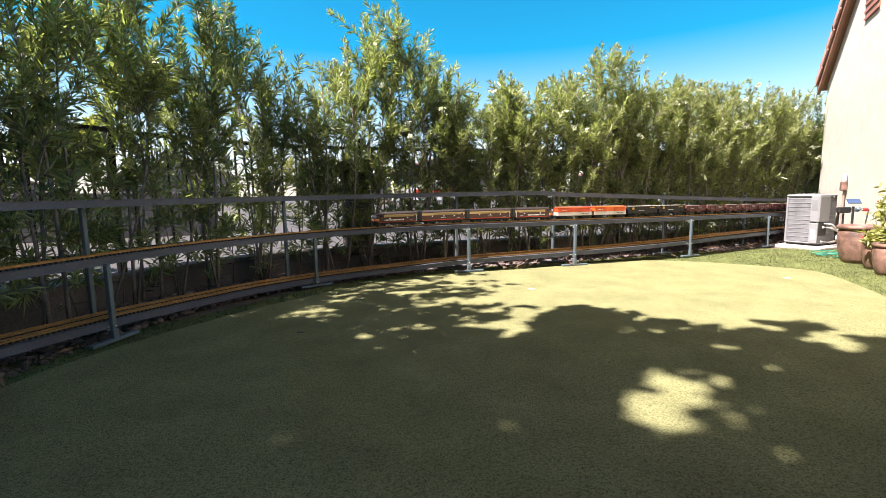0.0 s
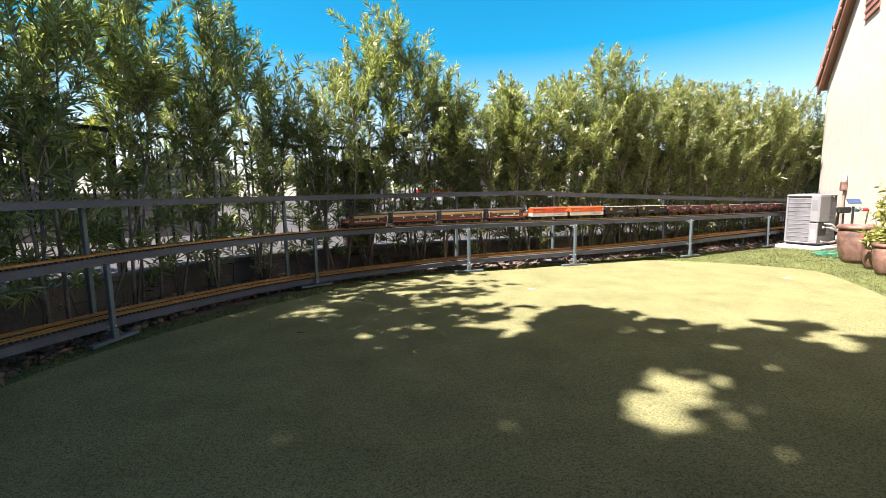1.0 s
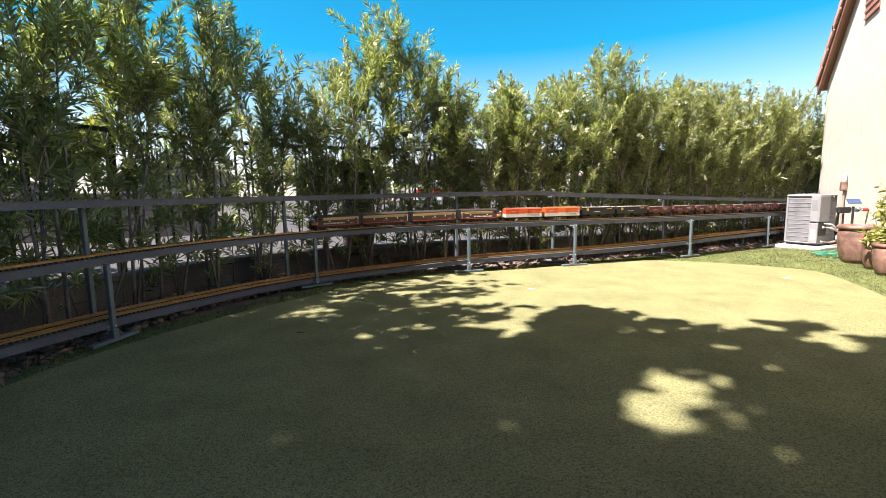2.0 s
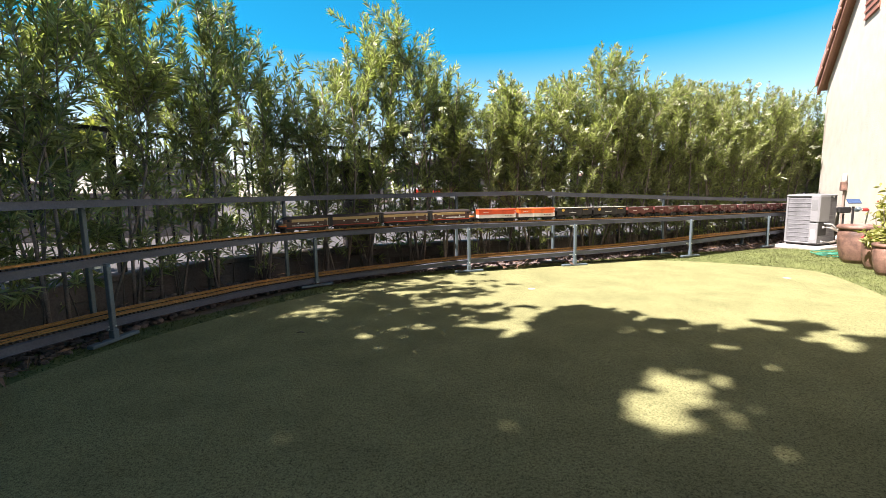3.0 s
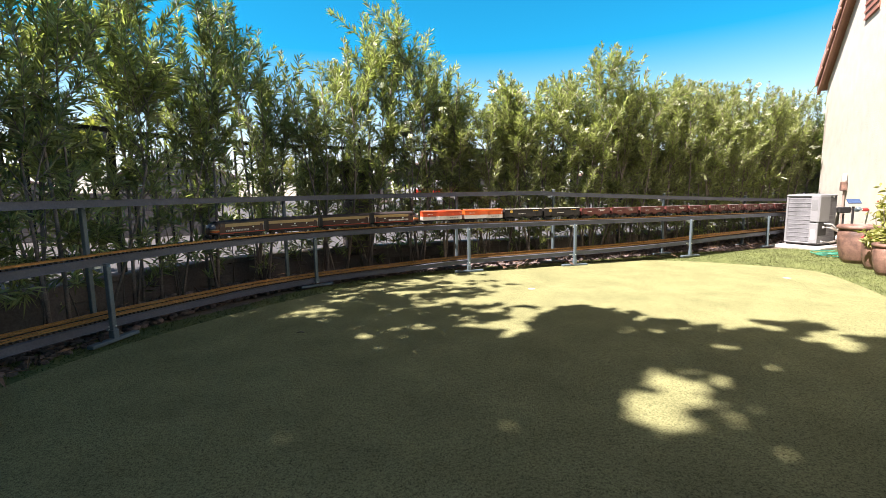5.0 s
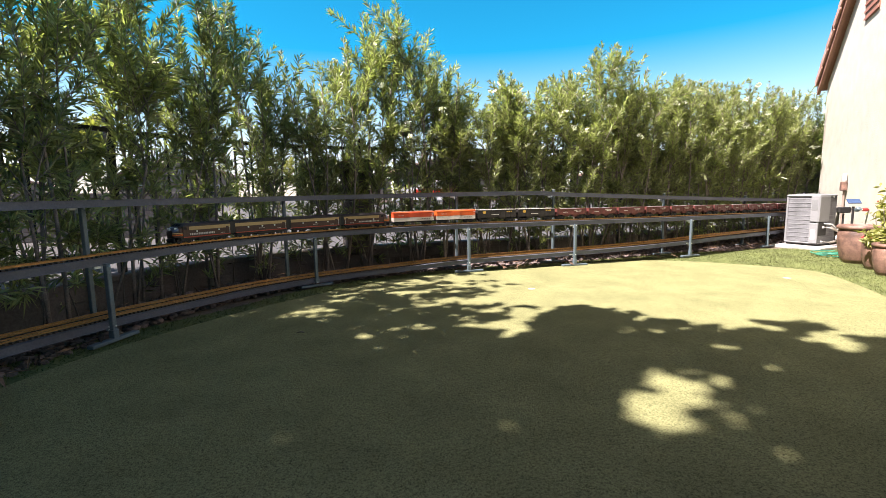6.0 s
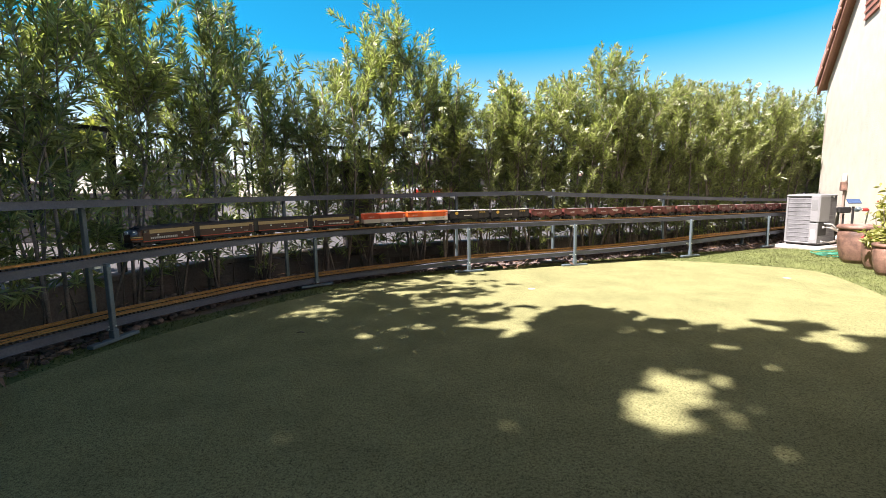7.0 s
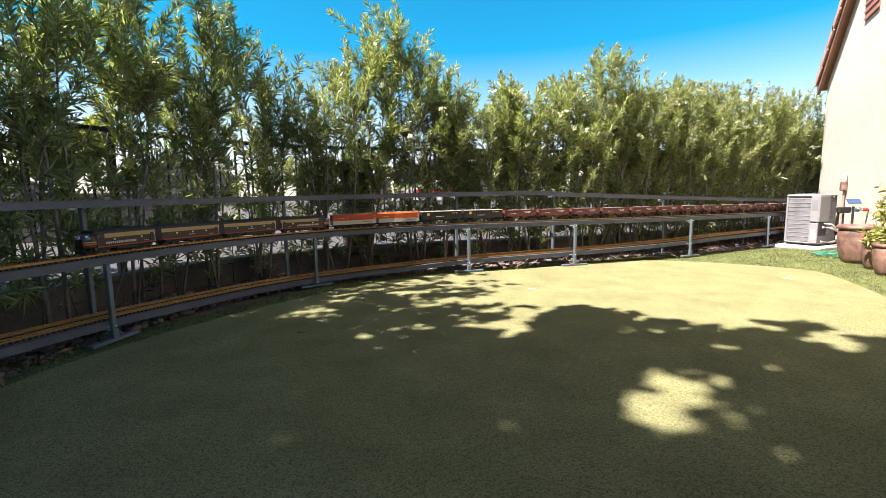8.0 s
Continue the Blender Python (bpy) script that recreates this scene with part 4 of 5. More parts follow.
def shade_mask(x, y, chance):
    """Whether the crown shades this place of the turf; the gaps are where the crown is open."""
    rough = 0.7 * noise.noise(Vector((x * 6, y * 8, 2.7))) + 0.4 * noise.noise(Vector((x * 14, y * 17, 4.7)))
    if within(x, y, OPEN, 1.5 + 0.9 * rough) or (within(x, y, HALF_OPEN, 1.35 + rough) and chance > 0.25) or (within(x, y, PINHOLE, 1.0 + rough) and chance > 0.3):
        return False
    if within(x, y, FROND, 1.0 + rough):
        return True
    # here the hedge itself stands between the turf and the sun
    if -1.7 < x < -0.8 and y > 2.75:
        return False
    if y > 4.3 and noise.noise(Vector((x * 3, y * 3, 9.3))) < 0.05 + 0.5 * max(0.0, y - 4.7):
        return False
    if y > 2.62 and x < 0.62 - 0.25 * max(0.0, y - 3.6):
        open_air = float(np.interp(x, (-1.6, -1.0, -0.7, -0.3, 0.1, 0.45), (-0.9, -0.62, -0.22, -0.02, 0.16, 0.5)))
        open_air += float(np.interp(y, (2.62, 2.7, 3.0, 3.2), (-0.10, -0.35, -0.25, 0.0)))
        return noise.noise(Vector((x * 2.6 + y, y * 9, 3.3))) + 0.5 * noise.noise(Vector((x * 9, y * 15, 5.3))) > open_air
    edge = float(np.interp(x, (0.45, 0.66, 0.89, 1.07, 1.2, 1.27, 1.3, 1.54, 1.7, 1.8, 2.1, 2.14, 2.3, 3.0), (2.66, 2.86, 3.01, 2.95, 2.8, 2.66, 2.44, 2.46, 2.42, 2.34, 2.28, 2.18, 2.2, 2.2)))
    edge += 0.05 * noise.noise(Vector((x * 5.1, 2.2, 4.4))) + 0.04 * noise.noise(Vector((x * 13.0, 1.2, 6.4)))
    return y < edge and x < 3.2


def make_shade_tree():
    rng = np.random.default_rng(9)
    base = Vector((-3.3, -2.6, -0.03))
    tree = thing("shade_tree", Matrix.Translation(base), "tall dense broadleaf tree shading the turf", "tree")
    wood, lv = Geo(), Leaves(rng)
    fork = np.array([0.15, 0.15, 3.0])
    wood.tube([(0, 0, 0), (0.03, 0.02, 0.8), (0.08, 0.1, 1.6), tuple(fork)], [0.15, 0.12, 0.11, 0.10], 12)
    flat = np.array([SUN_TO.x, SUN_TO.y]) / math.sin(SUN_EL)
    heads = []
    made = 0
    while made < 27000:
        # the unseen crown is spread wider than its shadow to hold back skylight
        x, y = rng.uniform(-4.6, 3.3), rng.uniform(-4.0, 5.8)
        if not shade_mask(x + rng.normal(0, 0.012), y + rng.normal(0, 0.012), rng.uniform()):
            continue
        h = float(np.interp(y, (1.2, 2.2, 2.9), (6.6, 5.4, 4.4))) + rng.uniform(-0.4, 0.4)
        c = np.array([x + flat[0] * h - base.x, y + flat[1] * h - base.y, h - base.z])
        made += 1
        heads.append(c)
        o, d = rng.normal(0, 0.03, 3), rng.normal(0, 0.045, 3)
        if y > 2.62 and x < 0.6:
            lv.along(c + o, c + o + d * np.array([2.5, 0.7, 0.5]), 14, 0.11, 0.017, 0.6)
        else:
            lv.along(c + o, c + o + d, 17, 0.10, 0.034, 1.3)
    heads = np.array(heads)
    picks = heads[rng.choice(len(heads), 46, replace=False)]
    limbs = []
    for k, c in enumerate(picks):
        start = fork if k < 7 else limbs[rng.integers(0, len(limbs))]
        mid = (start + c) / 2 + np.array([0, 0, 0.12])
        if k < 7:
            limbs.append(mid)
        wood.tube([tuple(start), tuple(mid), tuple(c)], [0.05, 0.026, 0.008] if k < 7 else [0.02, 0.011, 0.005], 7)
    part("trunk", wood, M["bark"], tree, "brown trunk and limbs", True)
    part("crown", lv.mesh("crown", M["leaf_tree"]), M["leaf_tree"], tree, "dense green crown with gaps")


# ---------------------------------------------------------------- house with the air conditioner and pots
GABLE_AT = Vector((6.16, 7.30, 0))
GABLE_WAY = Vector((-0.49, -0.872, 0)).normalized()
GABLE_IN = Vector((0.872, -0.49, 0)).normalized()


def gable(t, inward, z):
    """A place t metres along the gable wall from the eave's end, inward metres behind its face."""
    p = GABLE_AT + GABLE_WAY * t + GABLE_IN * inward
    return (p.x, p.y, z)


EAVE_Z, PITCH, RIDGE_T = 2.46, 0.76, 4.6


def rake(t):
    return EAVE_Z + PITCH * (t if t < RIDGE_T else 2 * RIDGE_T - t)


def make_house():
    house = thing("house", None, "cream stucco house gable with clay tile roof", "house")
    t0, t1, deep = 0.13, 2 * RIDGE_T - 0.13, 6.0
    prof = [(t0, -0.03), (t0, rake(t0) - 0.12), (RIDGE_T, rake(RIDGE_T) - 0.12), (t1, rake(t1) - 0.12), (t1, -0.03)]
    ob = part("wall", Geo().loft([[gable(t, i, z) for t, z in prof] for i in (0, deep)]), M["stucco"], house, "cream sunlit stucco wall")
    fix_normals(ob.data)
    for a, b in ((0.0, RIDGE_T), (2 * RIDGE_T, RIDGE_T)):
        deck = [(a, rake(a) - 0.10), (b, rake(b) - 0.10), (b, rake(b) - 0.02), (a, rake(a) - 0.02)]
        ob = part("roof_deck", Geo().loft([[gable(t, i, z) for t, z in deck] for i in (-0.06, deep + 0.2)]), M["fascia"], house)
        fix_normals(ob.data)
        fas = [(a, rake(a) - 0.16), (b, rake(b) - 0.16), (b, rake(b) - 0.01), (a, rake(a) - 0.01)]
        ob = part("rake_board", Geo().loft([[gable(t, i, z) for t, z in fas] for i in (-0.105, -0.062)]), M["fascia"], house, "red-brown rake board")
        fix_normals(ob.data)
    # rounded rake tiles along the slope, and rows of tiles up the roof
    ang = math.atan(PITCH)
    basis = Matrix((GABLE_WAY * math.cos(ang) + Vector((0, 0, math.sin(ang))), GABLE_IN, Vector((0, 0, math.cos(ang))) - GABLE_WAY * math.sin(ang))).transposed().to_4x4()
    fix = Matrix((basis.col[0][:3], (-basis.col[1])[:3], basis.col[2][:3])).transposed().to_4x4()
    tile = (Geo().box((0.17, 0.02, 0.0), (0.40, 0.028, 0.115), None, 0.008).box((0.17, -0.05, 0.055), (0.40, 0.16, 0.03), None, 0.01)).mesh("roof_tile", M["roof_tile"])
    pan = Geo().loft([[(x, r * math.cos(math.pi * i / 7), 0.03 + r * 0.8 * math.sin(math.pi * i / 7)) for i in range(8)] for x, r in ((-0.03, 0.085), (0.37, 0.07))]).mesh("roof_tile", M["roof_tile"])
    t = 0.02
    while t < RIDGE_T:
        for k in range(4):
            ob = part("roof_tile", pan if k else tile, M["roof_tile"], house)
            ob.matrix_basis = Matrix.Translation(gable(t, -0.105 + 0.17 * k, rake(t) + 0.015)) @ fix @ Matrix.Rotation(0.07, 4, "Y")
        t += 0.33 * math.cos(ang)
    # louvred gable vent
    vent = part("gable_vent", Geo().loft([[gable(1.70, i, 3.2), gable(1.76, i, 2.86), gable(2.22, i, 2.86), gable(2.28, i, 3.2), gable(2.0, i, 3.46)] for i in (-0.012, 0.01)]), M["fascia"], house, "dark louvred gable vent")
    for k in range(7):
        z0 = 2.875 + 0.085 * k
        w = 0.0 if z0 < 3.2 else (z0 - 3.2) * 0.95
        part("vent_slat", Geo().loft([[gable(1.74 + w, i - d, z0 + d * 0.9), gable(2.24 - w, i - d, z0 + d * 0.9), gable(2.24 - w, i - d, z0 + 0.030 + d * 0.9), gable(1.74 + w, i - d, z0 + 0.026 + d * 0.9)] for i, d in ((-0.014, 0.0), (-0.03, -0.008))]), M["vent"], vent, "red-brown louvre slat")


def make_ac():
    """Condenser on a concrete pad, its four grilles, corner panel and service valves."""
    yaw = math.radians(22.7)
    w, h = 0.405, 0.69
    c, s = math.cos(yaw), math.sin(yaw)
    near = Vector((5.02, 5.88, 0))
    mid = near + Vector((c, s, 0)) * w / 2 + Vector((-s, c, 0)) * w / 2
    m = Matrix.Translation((mid.x, mid.y, 0.04)) @ Matrix.Rotation(yaw, 4, "Z")
    pad = thing("concrete_pad", Matrix.Translation((mid.x - 0.03, mid.y - 0.05, 0)) @ Matrix.Rotation(yaw, 4, "Z"), "pale concrete slab under the air conditioner", "slab", kind="")
    part("slab", Geo().box((0, 0, 0.012), (0.66, 0.62, 0.05), None, 0.008), M["concrete"], pad)
    ac = thing("air_conditioner", m, "light grey outdoor air conditioner on a concrete slab", "air conditioner")
    part("base_pan", Geo().box((0, 0, 0.036), (w, w, 0.026), None, 0.010), M["ac_paint"], ac)
    # a black block stands for the shade in the gap below the pan
    part("foot_skirt", Geo().box((0, 0, 0.011), (w - 0.04, w - 0.04, 0.028), None, 0.008), M["black"], ac, "black block for the shade in the gap under the base")
    part("coil", Geo().box((0, 0, h / 2), (w - 0.010, w - 0.010, h - 0.06), None, 0.03), M["ac_coil"], ac, "dark finned coil behind the grilles")
    part("top", Geo().box((0, 0, h - 0.016), (w + 0.006, w + 0.006, 0.034), None, 0.014), M["ac_paint"], ac, "light grey moulded top")
    g = Geo()
    for r in (0.05, 0.08, 0.11, 0.14, 0.17):
        g.tube([(r * math.cos(a), r * math.sin(a), h + 0.006) for a in np.linspace(0, 2 * math.pi, 25)], 0.003, 5)
    part("fan_guard", g, M["ac_grille"], ac)
    part("fan_hub", Geo().lathe([(0.045, h - 0.004), (0.045, h + 0.008), (0.02, h + 0.011)], None, 18), M["ac_paint"], ac)
    for x, y in ((-1, -1), (1, -1), (1, 1), (-1, 1)):
        part("corner_post", Geo().box((x * (w / 2 - 0.014), y * (w / 2 - 0.014), h / 2), (0.026, 0.026, h - 0.05), None, 0.008), M["ac_paint"], ac)
    for side in range(4):
        rot = Matrix.Rotation(side * math.pi / 2, 4, "Z")
        louvre = Geo().box((0, -w / 2 + 0.004, 0), (w - 0.05, 0.008, 0.0065), rot, 0.002)
        for k in range(11):
            ob = part("grille_bar", louvre.mesh("grille_bar", M["ac_grille"]) if k == 0 else first, M["ac_grille"], ac)
            first = ob.data
            ob.location = (0, 0, 0.055 + k * 0.058)
        wires = Geo()
        for k in range(30):
            x = -w / 2 + 0.03 + k * (w - 0.06) / 29
            wires.box((x, -w / 2 + 0.009, h / 2), (0.0015, 0.0015, h - 0.07), rot)
        part("grille_wires", wires, M["ac_grille"], ac)
    # corner control panel on the near edge, wrapping both faces, with a black plate for the lower valve recess
    part("service_panel", Geo().box((-w / 2 + 0.112, -w / 2 - 0.003, h * 0.72), (0.232, 0.014, h * 0.50), None, 0.006).box((-w / 2 + 0.0, -w / 2 + 0.05, h * 0.72), (0.014, 0.10, h * 0.50), None, 0.006), M["ac_paint"], ac, "light grey corner service panel")
    part("valve_plate", Geo().box((-w / 2 + 0.0, -w / 2 + 0.05, h * 0.25), (0.012, 0.10, h * 0.40), None, 0.004), M["ac_paint"], ac)
    # flat black plate paints the shade inside the recess
    part("valve_recess", Geo().box((-w / 2 + 0.10, -w / 2 - 0.002, h * 0.33), (0.17, 0.010, h * 0.26), None, 0.004), M["black"], ac)
    part("rating_label", Geo().box((-w / 2 - 0.008, -w / 2 + 0.05, h * 0.80), (0.003, 0.07, 0.14)), M["ac_grille"], ac)
    part("warning_label", Geo().box((-w / 2 - 0.008, -w / 2 + 0.05, h * 0.22), (0.003, 0.05, 0.13)), M["white"], ac)
    lines = thing("refrigerant_line", m, "grey insulated pipes from the air conditioner to the wall", "pipe")
    part("suction_pipe", Geo().tube([(-w / 2 + 0.09, -w / 2 - 0.01, 0.25), (-w / 2 + 0.15, -w / 2 - 0.08, 0.25), (0.08, -w / 2 - 0.08, 0.20), (0.22, -w / 2 - 0.02, 0.19), (0.34, -w / 2 + 0.02, 0.20)], 0.016, 8), M["foam"], lines, "pale foam-covered pipe", True)
    part("liquid_pipe", Geo().tube([(-w / 2 + 0.07, -w / 2 - 0.01, 0.06), (-w / 2 + 0.14, -w / 2 - 0.08, 0.05), (0.12, -w / 2 - 0.07, 0.06), (0.25, -w / 2 - 0.0, 0.11), (0.34, -w / 2 + 0.03, 0.13)], 0.013, 8), M["foam"], lines, "", True)
    part("whip_conduit", Geo().tube([(-w / 2 + 0.12, -w / 2 - 0.01, 0.30), (0.0, -w / 2 - 0.06, 0.29), (0.15, -w / 2 - 0.05, 0.22), (0.3, -w / 2 + 0.0, 0.24)], 0.008, 7), M["bracket"], lines, "", True)


def make_pot(x, y, r, h, label):
    pot = thing("planter_pot", Matrix.Translation((x, y, 0)), label, "pot", "terracotta pots")
    prof = [(r * 0.62, 0), (r * 0.80, h * 0.12), (r * 0.97, h * 0.45), (r, h * 0.72), (r * 0.95, h * 0.88), (r * 0.92, h * 0.90)]
    part("body", Geo().lathe(prof + [(r * 0.80, h * 0.90), (r * 0.80, h * 0.80), (0.01, h * 0.80)], None, 36), M["pot"], pot, "mottled brown glazed clay", True)
    part("rim", Geo().lathe([(r * 0.93, h * 0.885), (r * 1.05, h * 0.90), (r * 1.07, h * 0.94), (r * 1.05, h * 0.98), (r * 0.98, h), (r * 0.88, h * 0.99), (r * 0.86, h * 0.90)], None, 36), M["pot"], pot, "thick rounded rim", True)
    part("soil", Geo().lathe([(0.01, h * 0.86), (r * 0.84, h * 0.86), (r * 0.84, h * 0.88), (0.01, h * 0.885)], None, 20), M["soil"], pot)
    return pot


def make_pot_plant(x, y, z, height, count, seed, label):
    rng = np.random.default_rng(seed)
    plant = thing("potted_plant", Matrix.Translation((x, y, z)), label, "plant")
    g, lv, fl = Geo(), Leaves(rng), Leaves(rng)
    for i in range(count):
        a = rng.uniform(0, 6.28)
        top = np.array([math.cos(a) * rng.uniform(0.02, 0.16), math.sin(a) * rng.uniform(0.02, 0.16), height * rng.uniform(0.5, 1.0)])
        g.tube([(0, 0, 0), tuple(top * 0.5 + rng.normal(0, 0.015, 3)), tuple(top)], [0.005, 0.004, 0.002], 5)
        for k in range(7):
            f = rng.uniform(0.2, 1)
            b = top * f
            lv.along(b, b + rng.normal(0, 0.05, 3) + np.array([0, 0, 0.03]), 9, 0.06, 0.013, 1.1)
        if i % 4 == 0:
            fl.along(top, top + np.array([0, 0, 0.02]), 6, 0.025, 0.010, 1.2)
    part("stems", g, M["bark"], plant)
    part("leaves", lv.mesh("leaves", M["leaf_yellow"]), M["leaf_yellow"], plant, "pale yellow-green leaves")
    part("flowers", fl.mesh("flowers", M["red"]), M["red"], plant, "small red flowers")


def make_house_corner():
    make_pot(4.50, 4.74, 0.178, 0.415, "large mottled brown clay pot beside the wall")
    make_pot(4.34, 4.34, 0.135, 0.31, "medium mottled brown clay pot beside the wall")
    make_pot(4.14, 4.02, 0.135, 0.30, "rounded mottled brown clay pot beside the wall")
    make_pot_plant(4.34, 4.34, 0.26, 0.40, 5, 4, "spindly yellow-green plant with red flowers in a pot")
    make_pot_plant(4.14, 4.02, 0.25, 0.66, 9, 6, "tall yellow-green plant in a clay pot")
    make_pot_plant(4.24, 4.28, 0.26, 0.06, 5, 8, "low leafy sprig at a pot's rim")
    # garden hose in loose coils
    hose = thing("garden_hose", Matrix.Translation((4.66, 5.22, 0)), "green garden hose coiled on the grass", "hose")
    pts = []
    for i in range(110):
        a = i / 110 * 2 * math.pi * 4
        r = 0.12 + 0.05 * math.sin(a * 0.37) + 0.02 * math.cos(a * 1.3)
        pts.append((r * math.cos(a) * 1.3 + 0.03 * math.sin(a * 0.2), r * math.sin(a), 0.014 + 0.03 * i / 110 + 0.012 * abs(math.sin(a * 0.7))))
    part("coil", Geo().tube(pts, 0.0065, 7), M["hose"], hose, "", True)
    # electrical disconnect with conduit on the wall
    box = thing("meter_box", None, "small grey electrical box with conduit on the wall", "electrical box")
    t = 1.62

    def on_wall(t, out, z):
        return Vector(gable(t, -out, z))
    rot = Matrix((GABLE_WAY, GABLE_IN, Vector((0, 0, 1)))).transposed().to_4x4()
    part("housing", Geo().box((0, 0, 0), (0.10, 0.06, 0.12), Matrix.Translation(on_wall(t, 0.035, 0.835)) @ rot, 0.008), M["pot"], box)
    part("cover", Geo().box((0, 0, 0), (0.07, 0.05, 0.10), Matrix.Translation(on_wall(t, 0.035, 0.95)) @ rot, 0.008), M["foam"], box)
    part("conduit", Geo().rod(on_wall(t, 0.025, -0.02), on_wall(t, 0.025, 0.80), 0.013, None, 10), M["stucco_far"], box, "painted conduit")
    # solar spotlight on a stake, and a small red and grey irrigation timer
    lamp = thing("solar_light", Matrix.Translation((4.70, 5.05, 0)), "small solar garden light on a black stake", "garden light")
    part("stake", Geo().rod((0, 0, 0.0), (0, 0, 0.60), 0.012, None, 8), M["black"], lamp)
    part("panel", Geo().box((0, 0, 0), (0.12, 0.085, 0.012), Matrix.Translation((0, 0, 0.66)) @ Euler((0.6, 0, -0.4)).to_matrix().to_4x4(), 0.003), M["solar"], lamp, "dark blue solar panel")
    part("lamp_head", Geo().lathe([(0.02, 0), (0.035, 0.03), (0.035, 0.07), (0.02, 0.08)], Matrix.Translation((0.0, -0.03, 0.55)) @ Matrix.Rotation(0.9, 4, "X") @ Matrix.Scale(0.75, 4), 14), M["steel"], lamp)
    sign = thing("timer_box", Matrix.Translation((4.72, 5.08, 0)), "small dark timer box on a stake", "timer")
    part("stake", Geo().rod((-0.1, 0, 0), (-0.1, 0, 0.52), 0.010, None, 8), M["black"], sign)
    part("housing", Geo().box((-0.1, 0, 0.56), (0.15, 0.05, 0.07), None, 0.01), M["black"], sign)
    part("red_cap", Geo().box((0.165, 0.02, 0.56), (0.07, 0.04, 0.04), None, 0.012), M["red"], sign, "red plastic cap")
    part("arm", Geo().rod((-0.03, 0, 0.56), (0.15, 0.02, 0.56), 0.008), M["bracket"], sign)
    # flat cup markers on the turf
    for x, y in ((0.74, 3.64), (3.11, 3.92)):
        cup = thing("hole_marker", Matrix.Translation((x, y, 0.012)), "small white round cup marker in the turf", "cup", "turf markers")
        part("disc", Geo().lathe([(0.030, 0.0), (0.030, 0.002), (0.024, 0.003)], None, 20), M["concrete"], cup)
    twig = thing("twig", Matrix.Translation((-0.85, 2.53, 0.014)), "short dark twig lying on the turf", "twig")
    part("stick", Geo().tube([(-0.02, 0, 0.003), (0.0, 0.003, 0.006), (0.022, -0.002, 0.003)], 0.003, 5), M["bark"], twig)


# ---------------------------------------------------------------- beyond the garden
def make_far_house(x, y, yaw, w, d, h, roof_h, label):
    house = thing("far_house", Matrix.Translation((x, y, -0.03)) @ Matrix.Rotation(yaw, 4, "Z"), label, "house", "houses across the street")
    prof = [(-w / 2, 0), (w / 2, 0), (w / 2, h), (0, h + roof_h), (-w / 2, h)]
    ob = part("wall", Geo().loft([[(a, yy, b) for a, b in prof] for yy in (-d / 2, d / 2)]), M["stucco_far"], house, "tan stucco walls")
    fix_normals(ob.data)
    sl = math.atan2(roof_h, w / 2)
    for sgn in (-1, 1):
        ext = 0.5
        sec = [(sgn * (w / 2 + ext), h - ext * roof_h / (w / 2) + 0.05), (0, h + roof_h + 0.05), (0, h + roof_h + 0.22), (sgn * (w / 2 + ext), h - ext * roof_h / (w / 2) + 0.22)]
        ob = part("roof", Geo().loft([[(a, yy, b) for a, b in sec] for yy in (-d / 2 - 0.4, d / 2 + 0.4)]), M["roof_tile"], house, "clay tile roof")
        fix_normals(ob.data)
        n = int((w / 2 + ext) / 0.35)
        course = Geo()
        for k in range(n):
            a = sgn * (w / 2 + ext) * (1 - k / n)
            z = h + roof_h * (1 - abs(a) / (w / 2)) + 0.22
            course.box((a, 0, z), (0.1, d + 0.8, 0.06), None)
        part("tile_course", course, M["roof_tile"], house)
    vent = Geo().loft([[(0.55 * math.cos(a), yy, h + 0.45 + 0.55 * math.sin(a)) for a in np.linspace(0, math.pi, 9)] for yy in (-d / 2 - 0.04, -d / 2 + 0.02)])
    pv = part("gable_vent", vent, M["concrete"], house, "half-round louvred gable vent")
    for k in range(4):
        part("vent_slat", Geo().box((0, -d / 2 - 0.05, h + 0.55 + k * 0.12), (0.95 - 0.16 * k, 0.03, 0.05)), M["stucco_far"], pv)
    for a in (-w * 0.28, w * 0.28):
        win = part("window", Geo().box((a, -d / 2 - 0.02, 1.5), (1.3, 0.06, 1.2), None, 0.02), M["white"], house, "white framed window")
        part("pane", Geo().box((a, -d / 2 - 0.055, 1.5), (1.15, 0.02, 1.05)), M["glass"], win)


def make_far_tree(x, y, h, seed, spread=1.0):
    rng = np.random.default_rng(seed)
    tree = thing("far_tree", Matrix.Translation((x, y, -0.03)), "bright green leafy tree across the street", "tree", "far trees")
    g, lv = Geo(), Leaves(rng)
    g.tube([(0, 0, 0), (0.05, 0, h * 0.25), (0, 0.05, h * 0.5)], [0.16, 0.12, 0.06], 8)
    for i in range(130):
        a, e = rng.uniform(0, 6.28), rng.uniform(-0.4, 1)
        r = h * 0.32 * rng.uniform(0.5, 1.0) * spread
        c = np.array([math.cos(a) * r, math.sin(a) * r, h * 0.62 + e * h * 0.32 + (0.05 * h if spread < 1 else 0)])
        if i % 6 == 0:
            g.tube([(0, 0, h * 0.35), tuple(c)], [0.05, 0.012], 5)
        lv.along(c - 0.15 * spread, c + rng.normal(0, 0.3, 3) * max(spread, 0.4), 60, 0.18, 0.04, 1.3)
    part("trunk", g, M["bark"], tree)
    leaf = M["leaf_yellow"] if spread == 1.0 else M["leaf"]
    part("crown", lv.mesh("crown", leaf), leaf, tree)


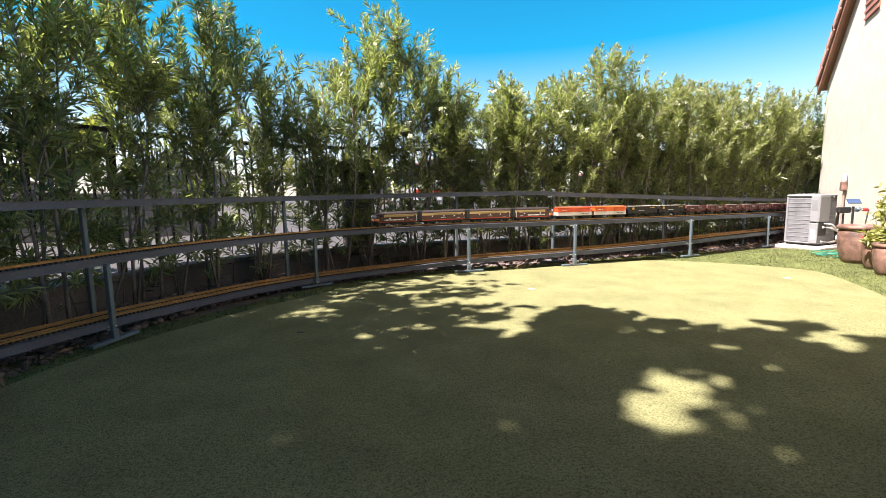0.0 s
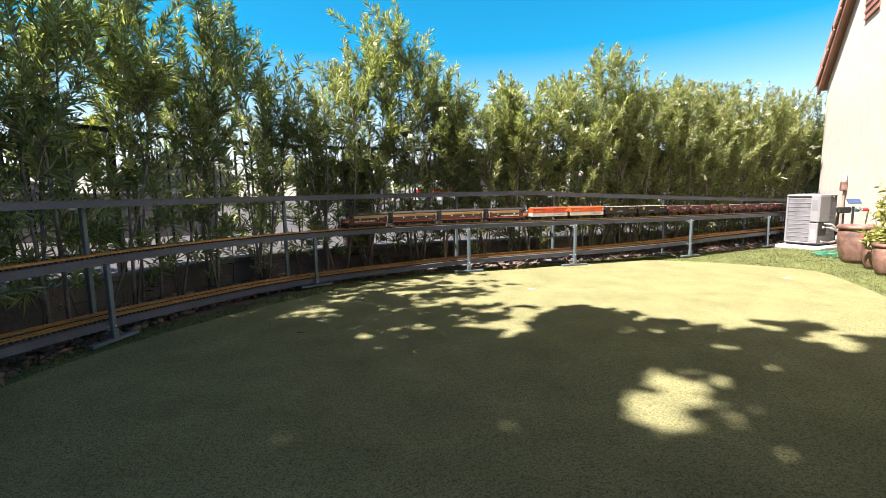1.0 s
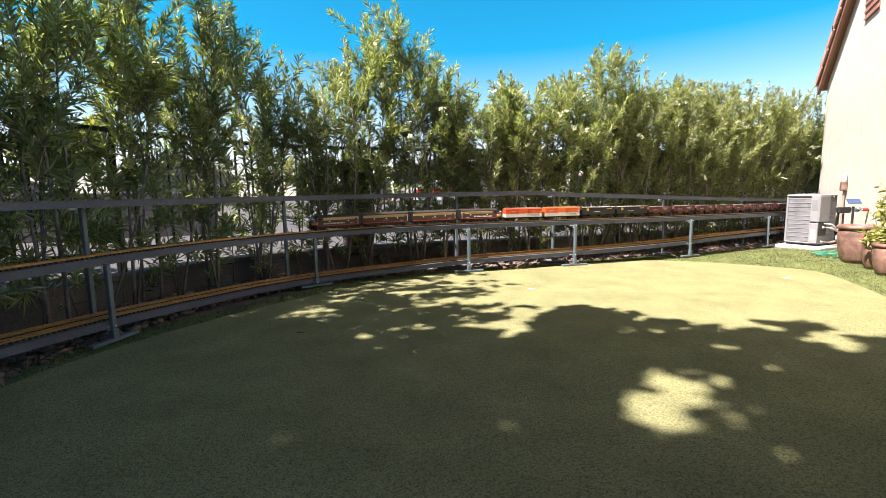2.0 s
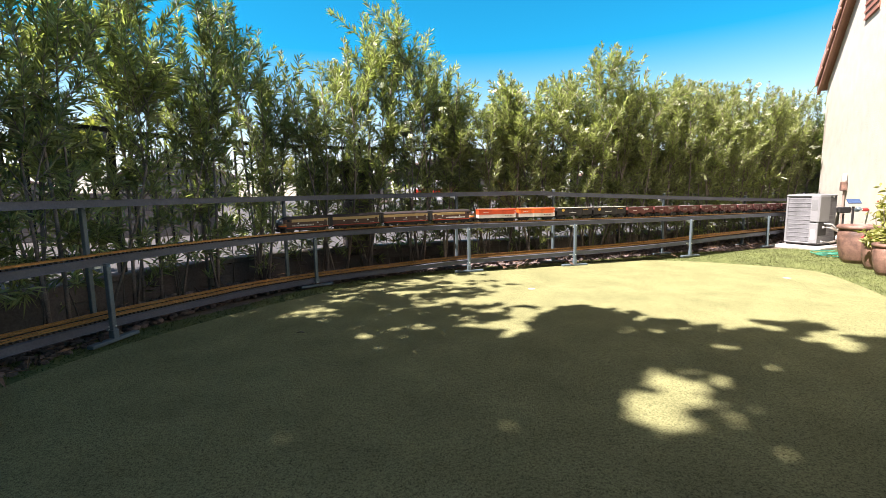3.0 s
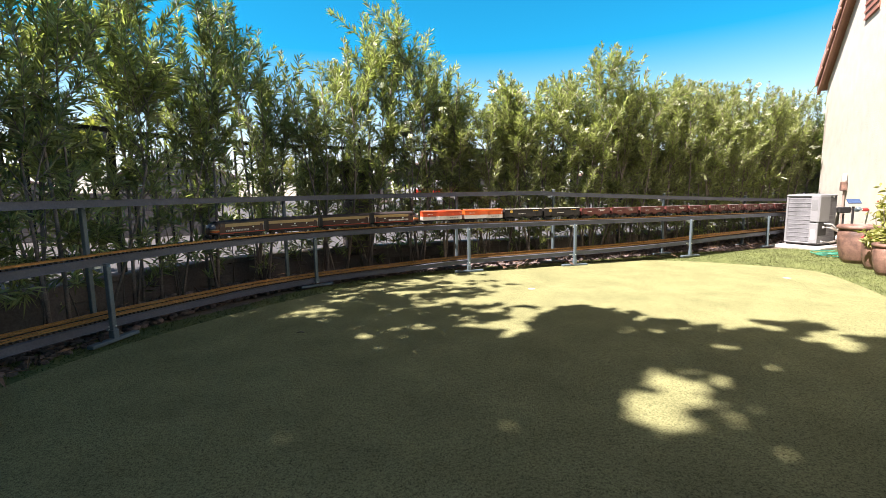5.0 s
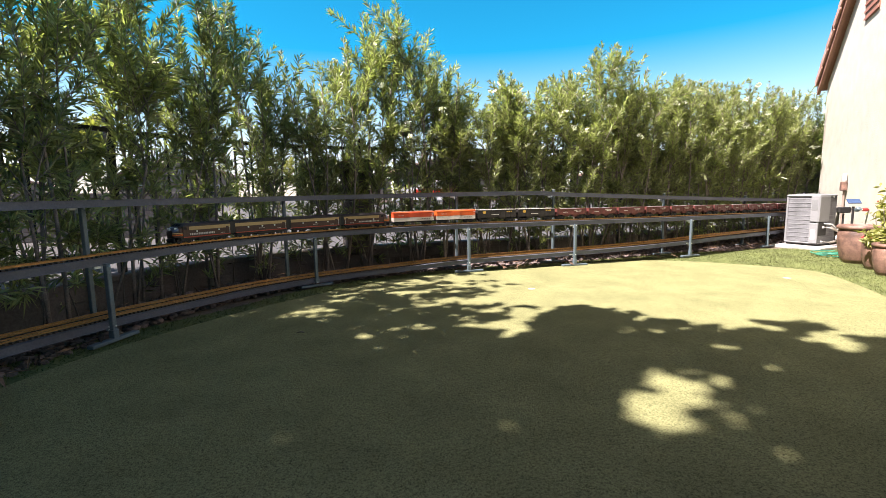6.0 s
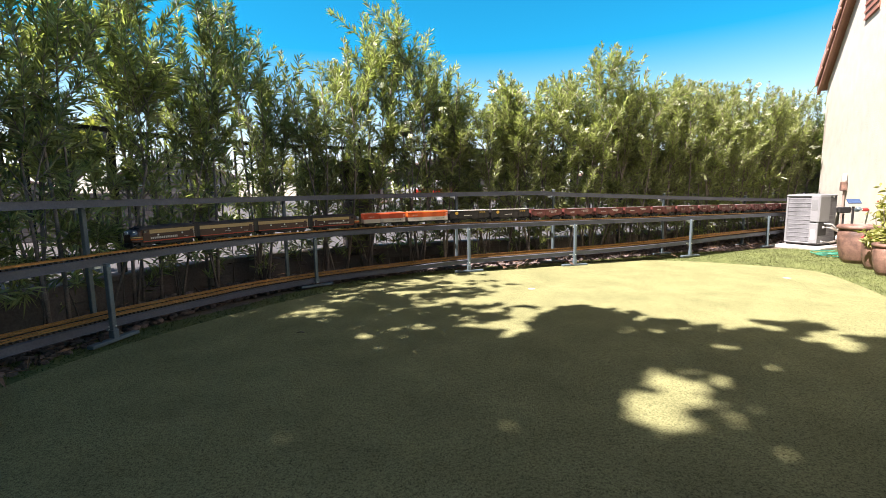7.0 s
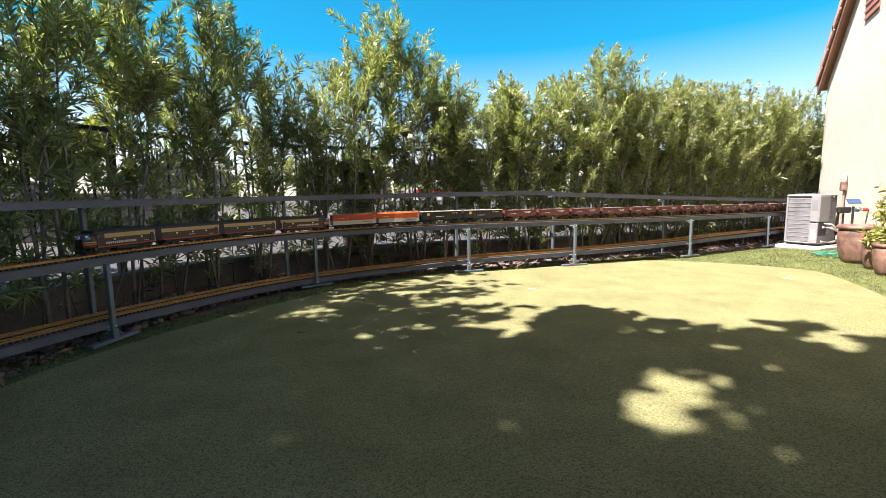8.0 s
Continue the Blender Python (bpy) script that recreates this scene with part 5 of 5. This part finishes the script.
def make_truck_far(x, y, yaw):
    car = thing("parked_van", Matrix.Translation((x, y, -0.03)) @ Matrix.Rotation(yaw, 4, "Z"), "white parked van with a red stripe across the street", "van")
    part("body", Geo().box((0, 0, 1.05), (4.6, 1.8, 1.4), None, 0.15), M["car_white"], car)
    part("stripe", Geo().box((0.4, 0, 0.98), (2.6, 1.83, 0.42), None, 0.05), M["car_red"], car, "red stripe panel")
    part("window", Geo().box((-1.4, 0, 1.5), (1.2, 1.82, 0.45), None, 0.05), M["glass"], car)
    for a in (-1.5, 1.5):
        for b in (-0.85, 0.85):
            w = part("wheel", Geo().lathe([(0.02, -0.1), (0.32, -0.1), (0.34, 0), (0.32, 0.1), (0.02, 0.1)], Matrix.Translation((a, b, 0.34)) @ Matrix.Rotation(math.pi / 2, 4, "X"), 18), M["black"], car)
            part("hub", Geo().lathe([(0.16, -0.11), (0.16, 0.11)], Matrix.Translation((a, b, 0.34)) @ Matrix.Rotation(math.pi / 2, 4, "X"), 14), M["bracket"], w)


def make_street_wall():
    """A brown block wall across the way, seen between the stems."""
    a, b = Vector((-9.4, 8.6, 0)), Vector((-5.3, 10.4, 0))
    way = (b - a).normalized()
    wall = thing("street_wall", Matrix.Translation((a + b) / 2 - Vector((0, 0, 0.03))) @ Matrix.Rotation(math.atan2(way.y, way.x), 4, "Z"), "brown block wall along the street behind the fence", "wall")
    length = (b - a).length
    part("footing", Geo().box((0, 0, 0.45), (length, 0.12, 0.9)), M["wall_block"], wall)
    block = Geo().box((0, 0, 0), (0.392, 0.15, 0.192), None, 0.006).mesh("block", M["wall_block"])
    for row in range(5):
        for k in range(int(length / 0.4) - 1):
            ob = part("block", block, M["wall_block"], wall)
            ob.location = (-length / 2 + 0.3 + 0.4 * k + 0.2 * (row % 2), 0, 0.1 + row * 0.197)


def make_beyond():
    make_street_wall()
    make_far_house(-27.5, 47, 0.5, 10.0, 12.0, 2.7, 2.0, "tan stucco house with an arched gable vent across the street")
    make_far_house(-46, 42, 0.8, 12.0, 12.0, 2.2, 1.6, "tan stucco house with a red tile roof across the street")
    make_far_house(-1.0, 52, 0.1, 14.0, 10.0, 2.6, 1.8, "pale stucco house with clay tiles across the street")
    make_far_house(24, 54, -0.2, 15.0, 10.0, 2.6, 1.9, "tan stucco house with clay tiles farther along the street")
    make_truck_far(-1.0, 29.0, 0.1)
    make_far_tree(-11.6, 13.8, 3.4, 31)
    make_far_tree(-15.0, 46, 5.0, 32)
    make_far_tree(12.0, 48, 5.0, 33)
    make_far_tree(17.58, 20, 7.7, 34, 0.12)


def make_sky_blocker():
    """An added, unseen wall behind the camera that keeps skylight off the shaded turf."""
    wall = new("wall_rear", Geo().box((-1.0, -3.9, 2.0), (8.4, 0.2, 4.06), None, 0.01).mesh("wall_rear", M["stucco"]))
    tagged(wall, "plain cream stucco wall added behind the camera to block skylight", "wall", kind="structure")


make_ground()
make_sky_blocker()
fringe_ring = make_garden_floor()
make_trestle()
make_train()
make_hedge()
make_shade_tree()
make_house()
make_ac()
make_house_corner()
make_beyond()
make_grass(fringe_ring)
make_pebbles()
make_fence()
make_garden_wall()
motions()
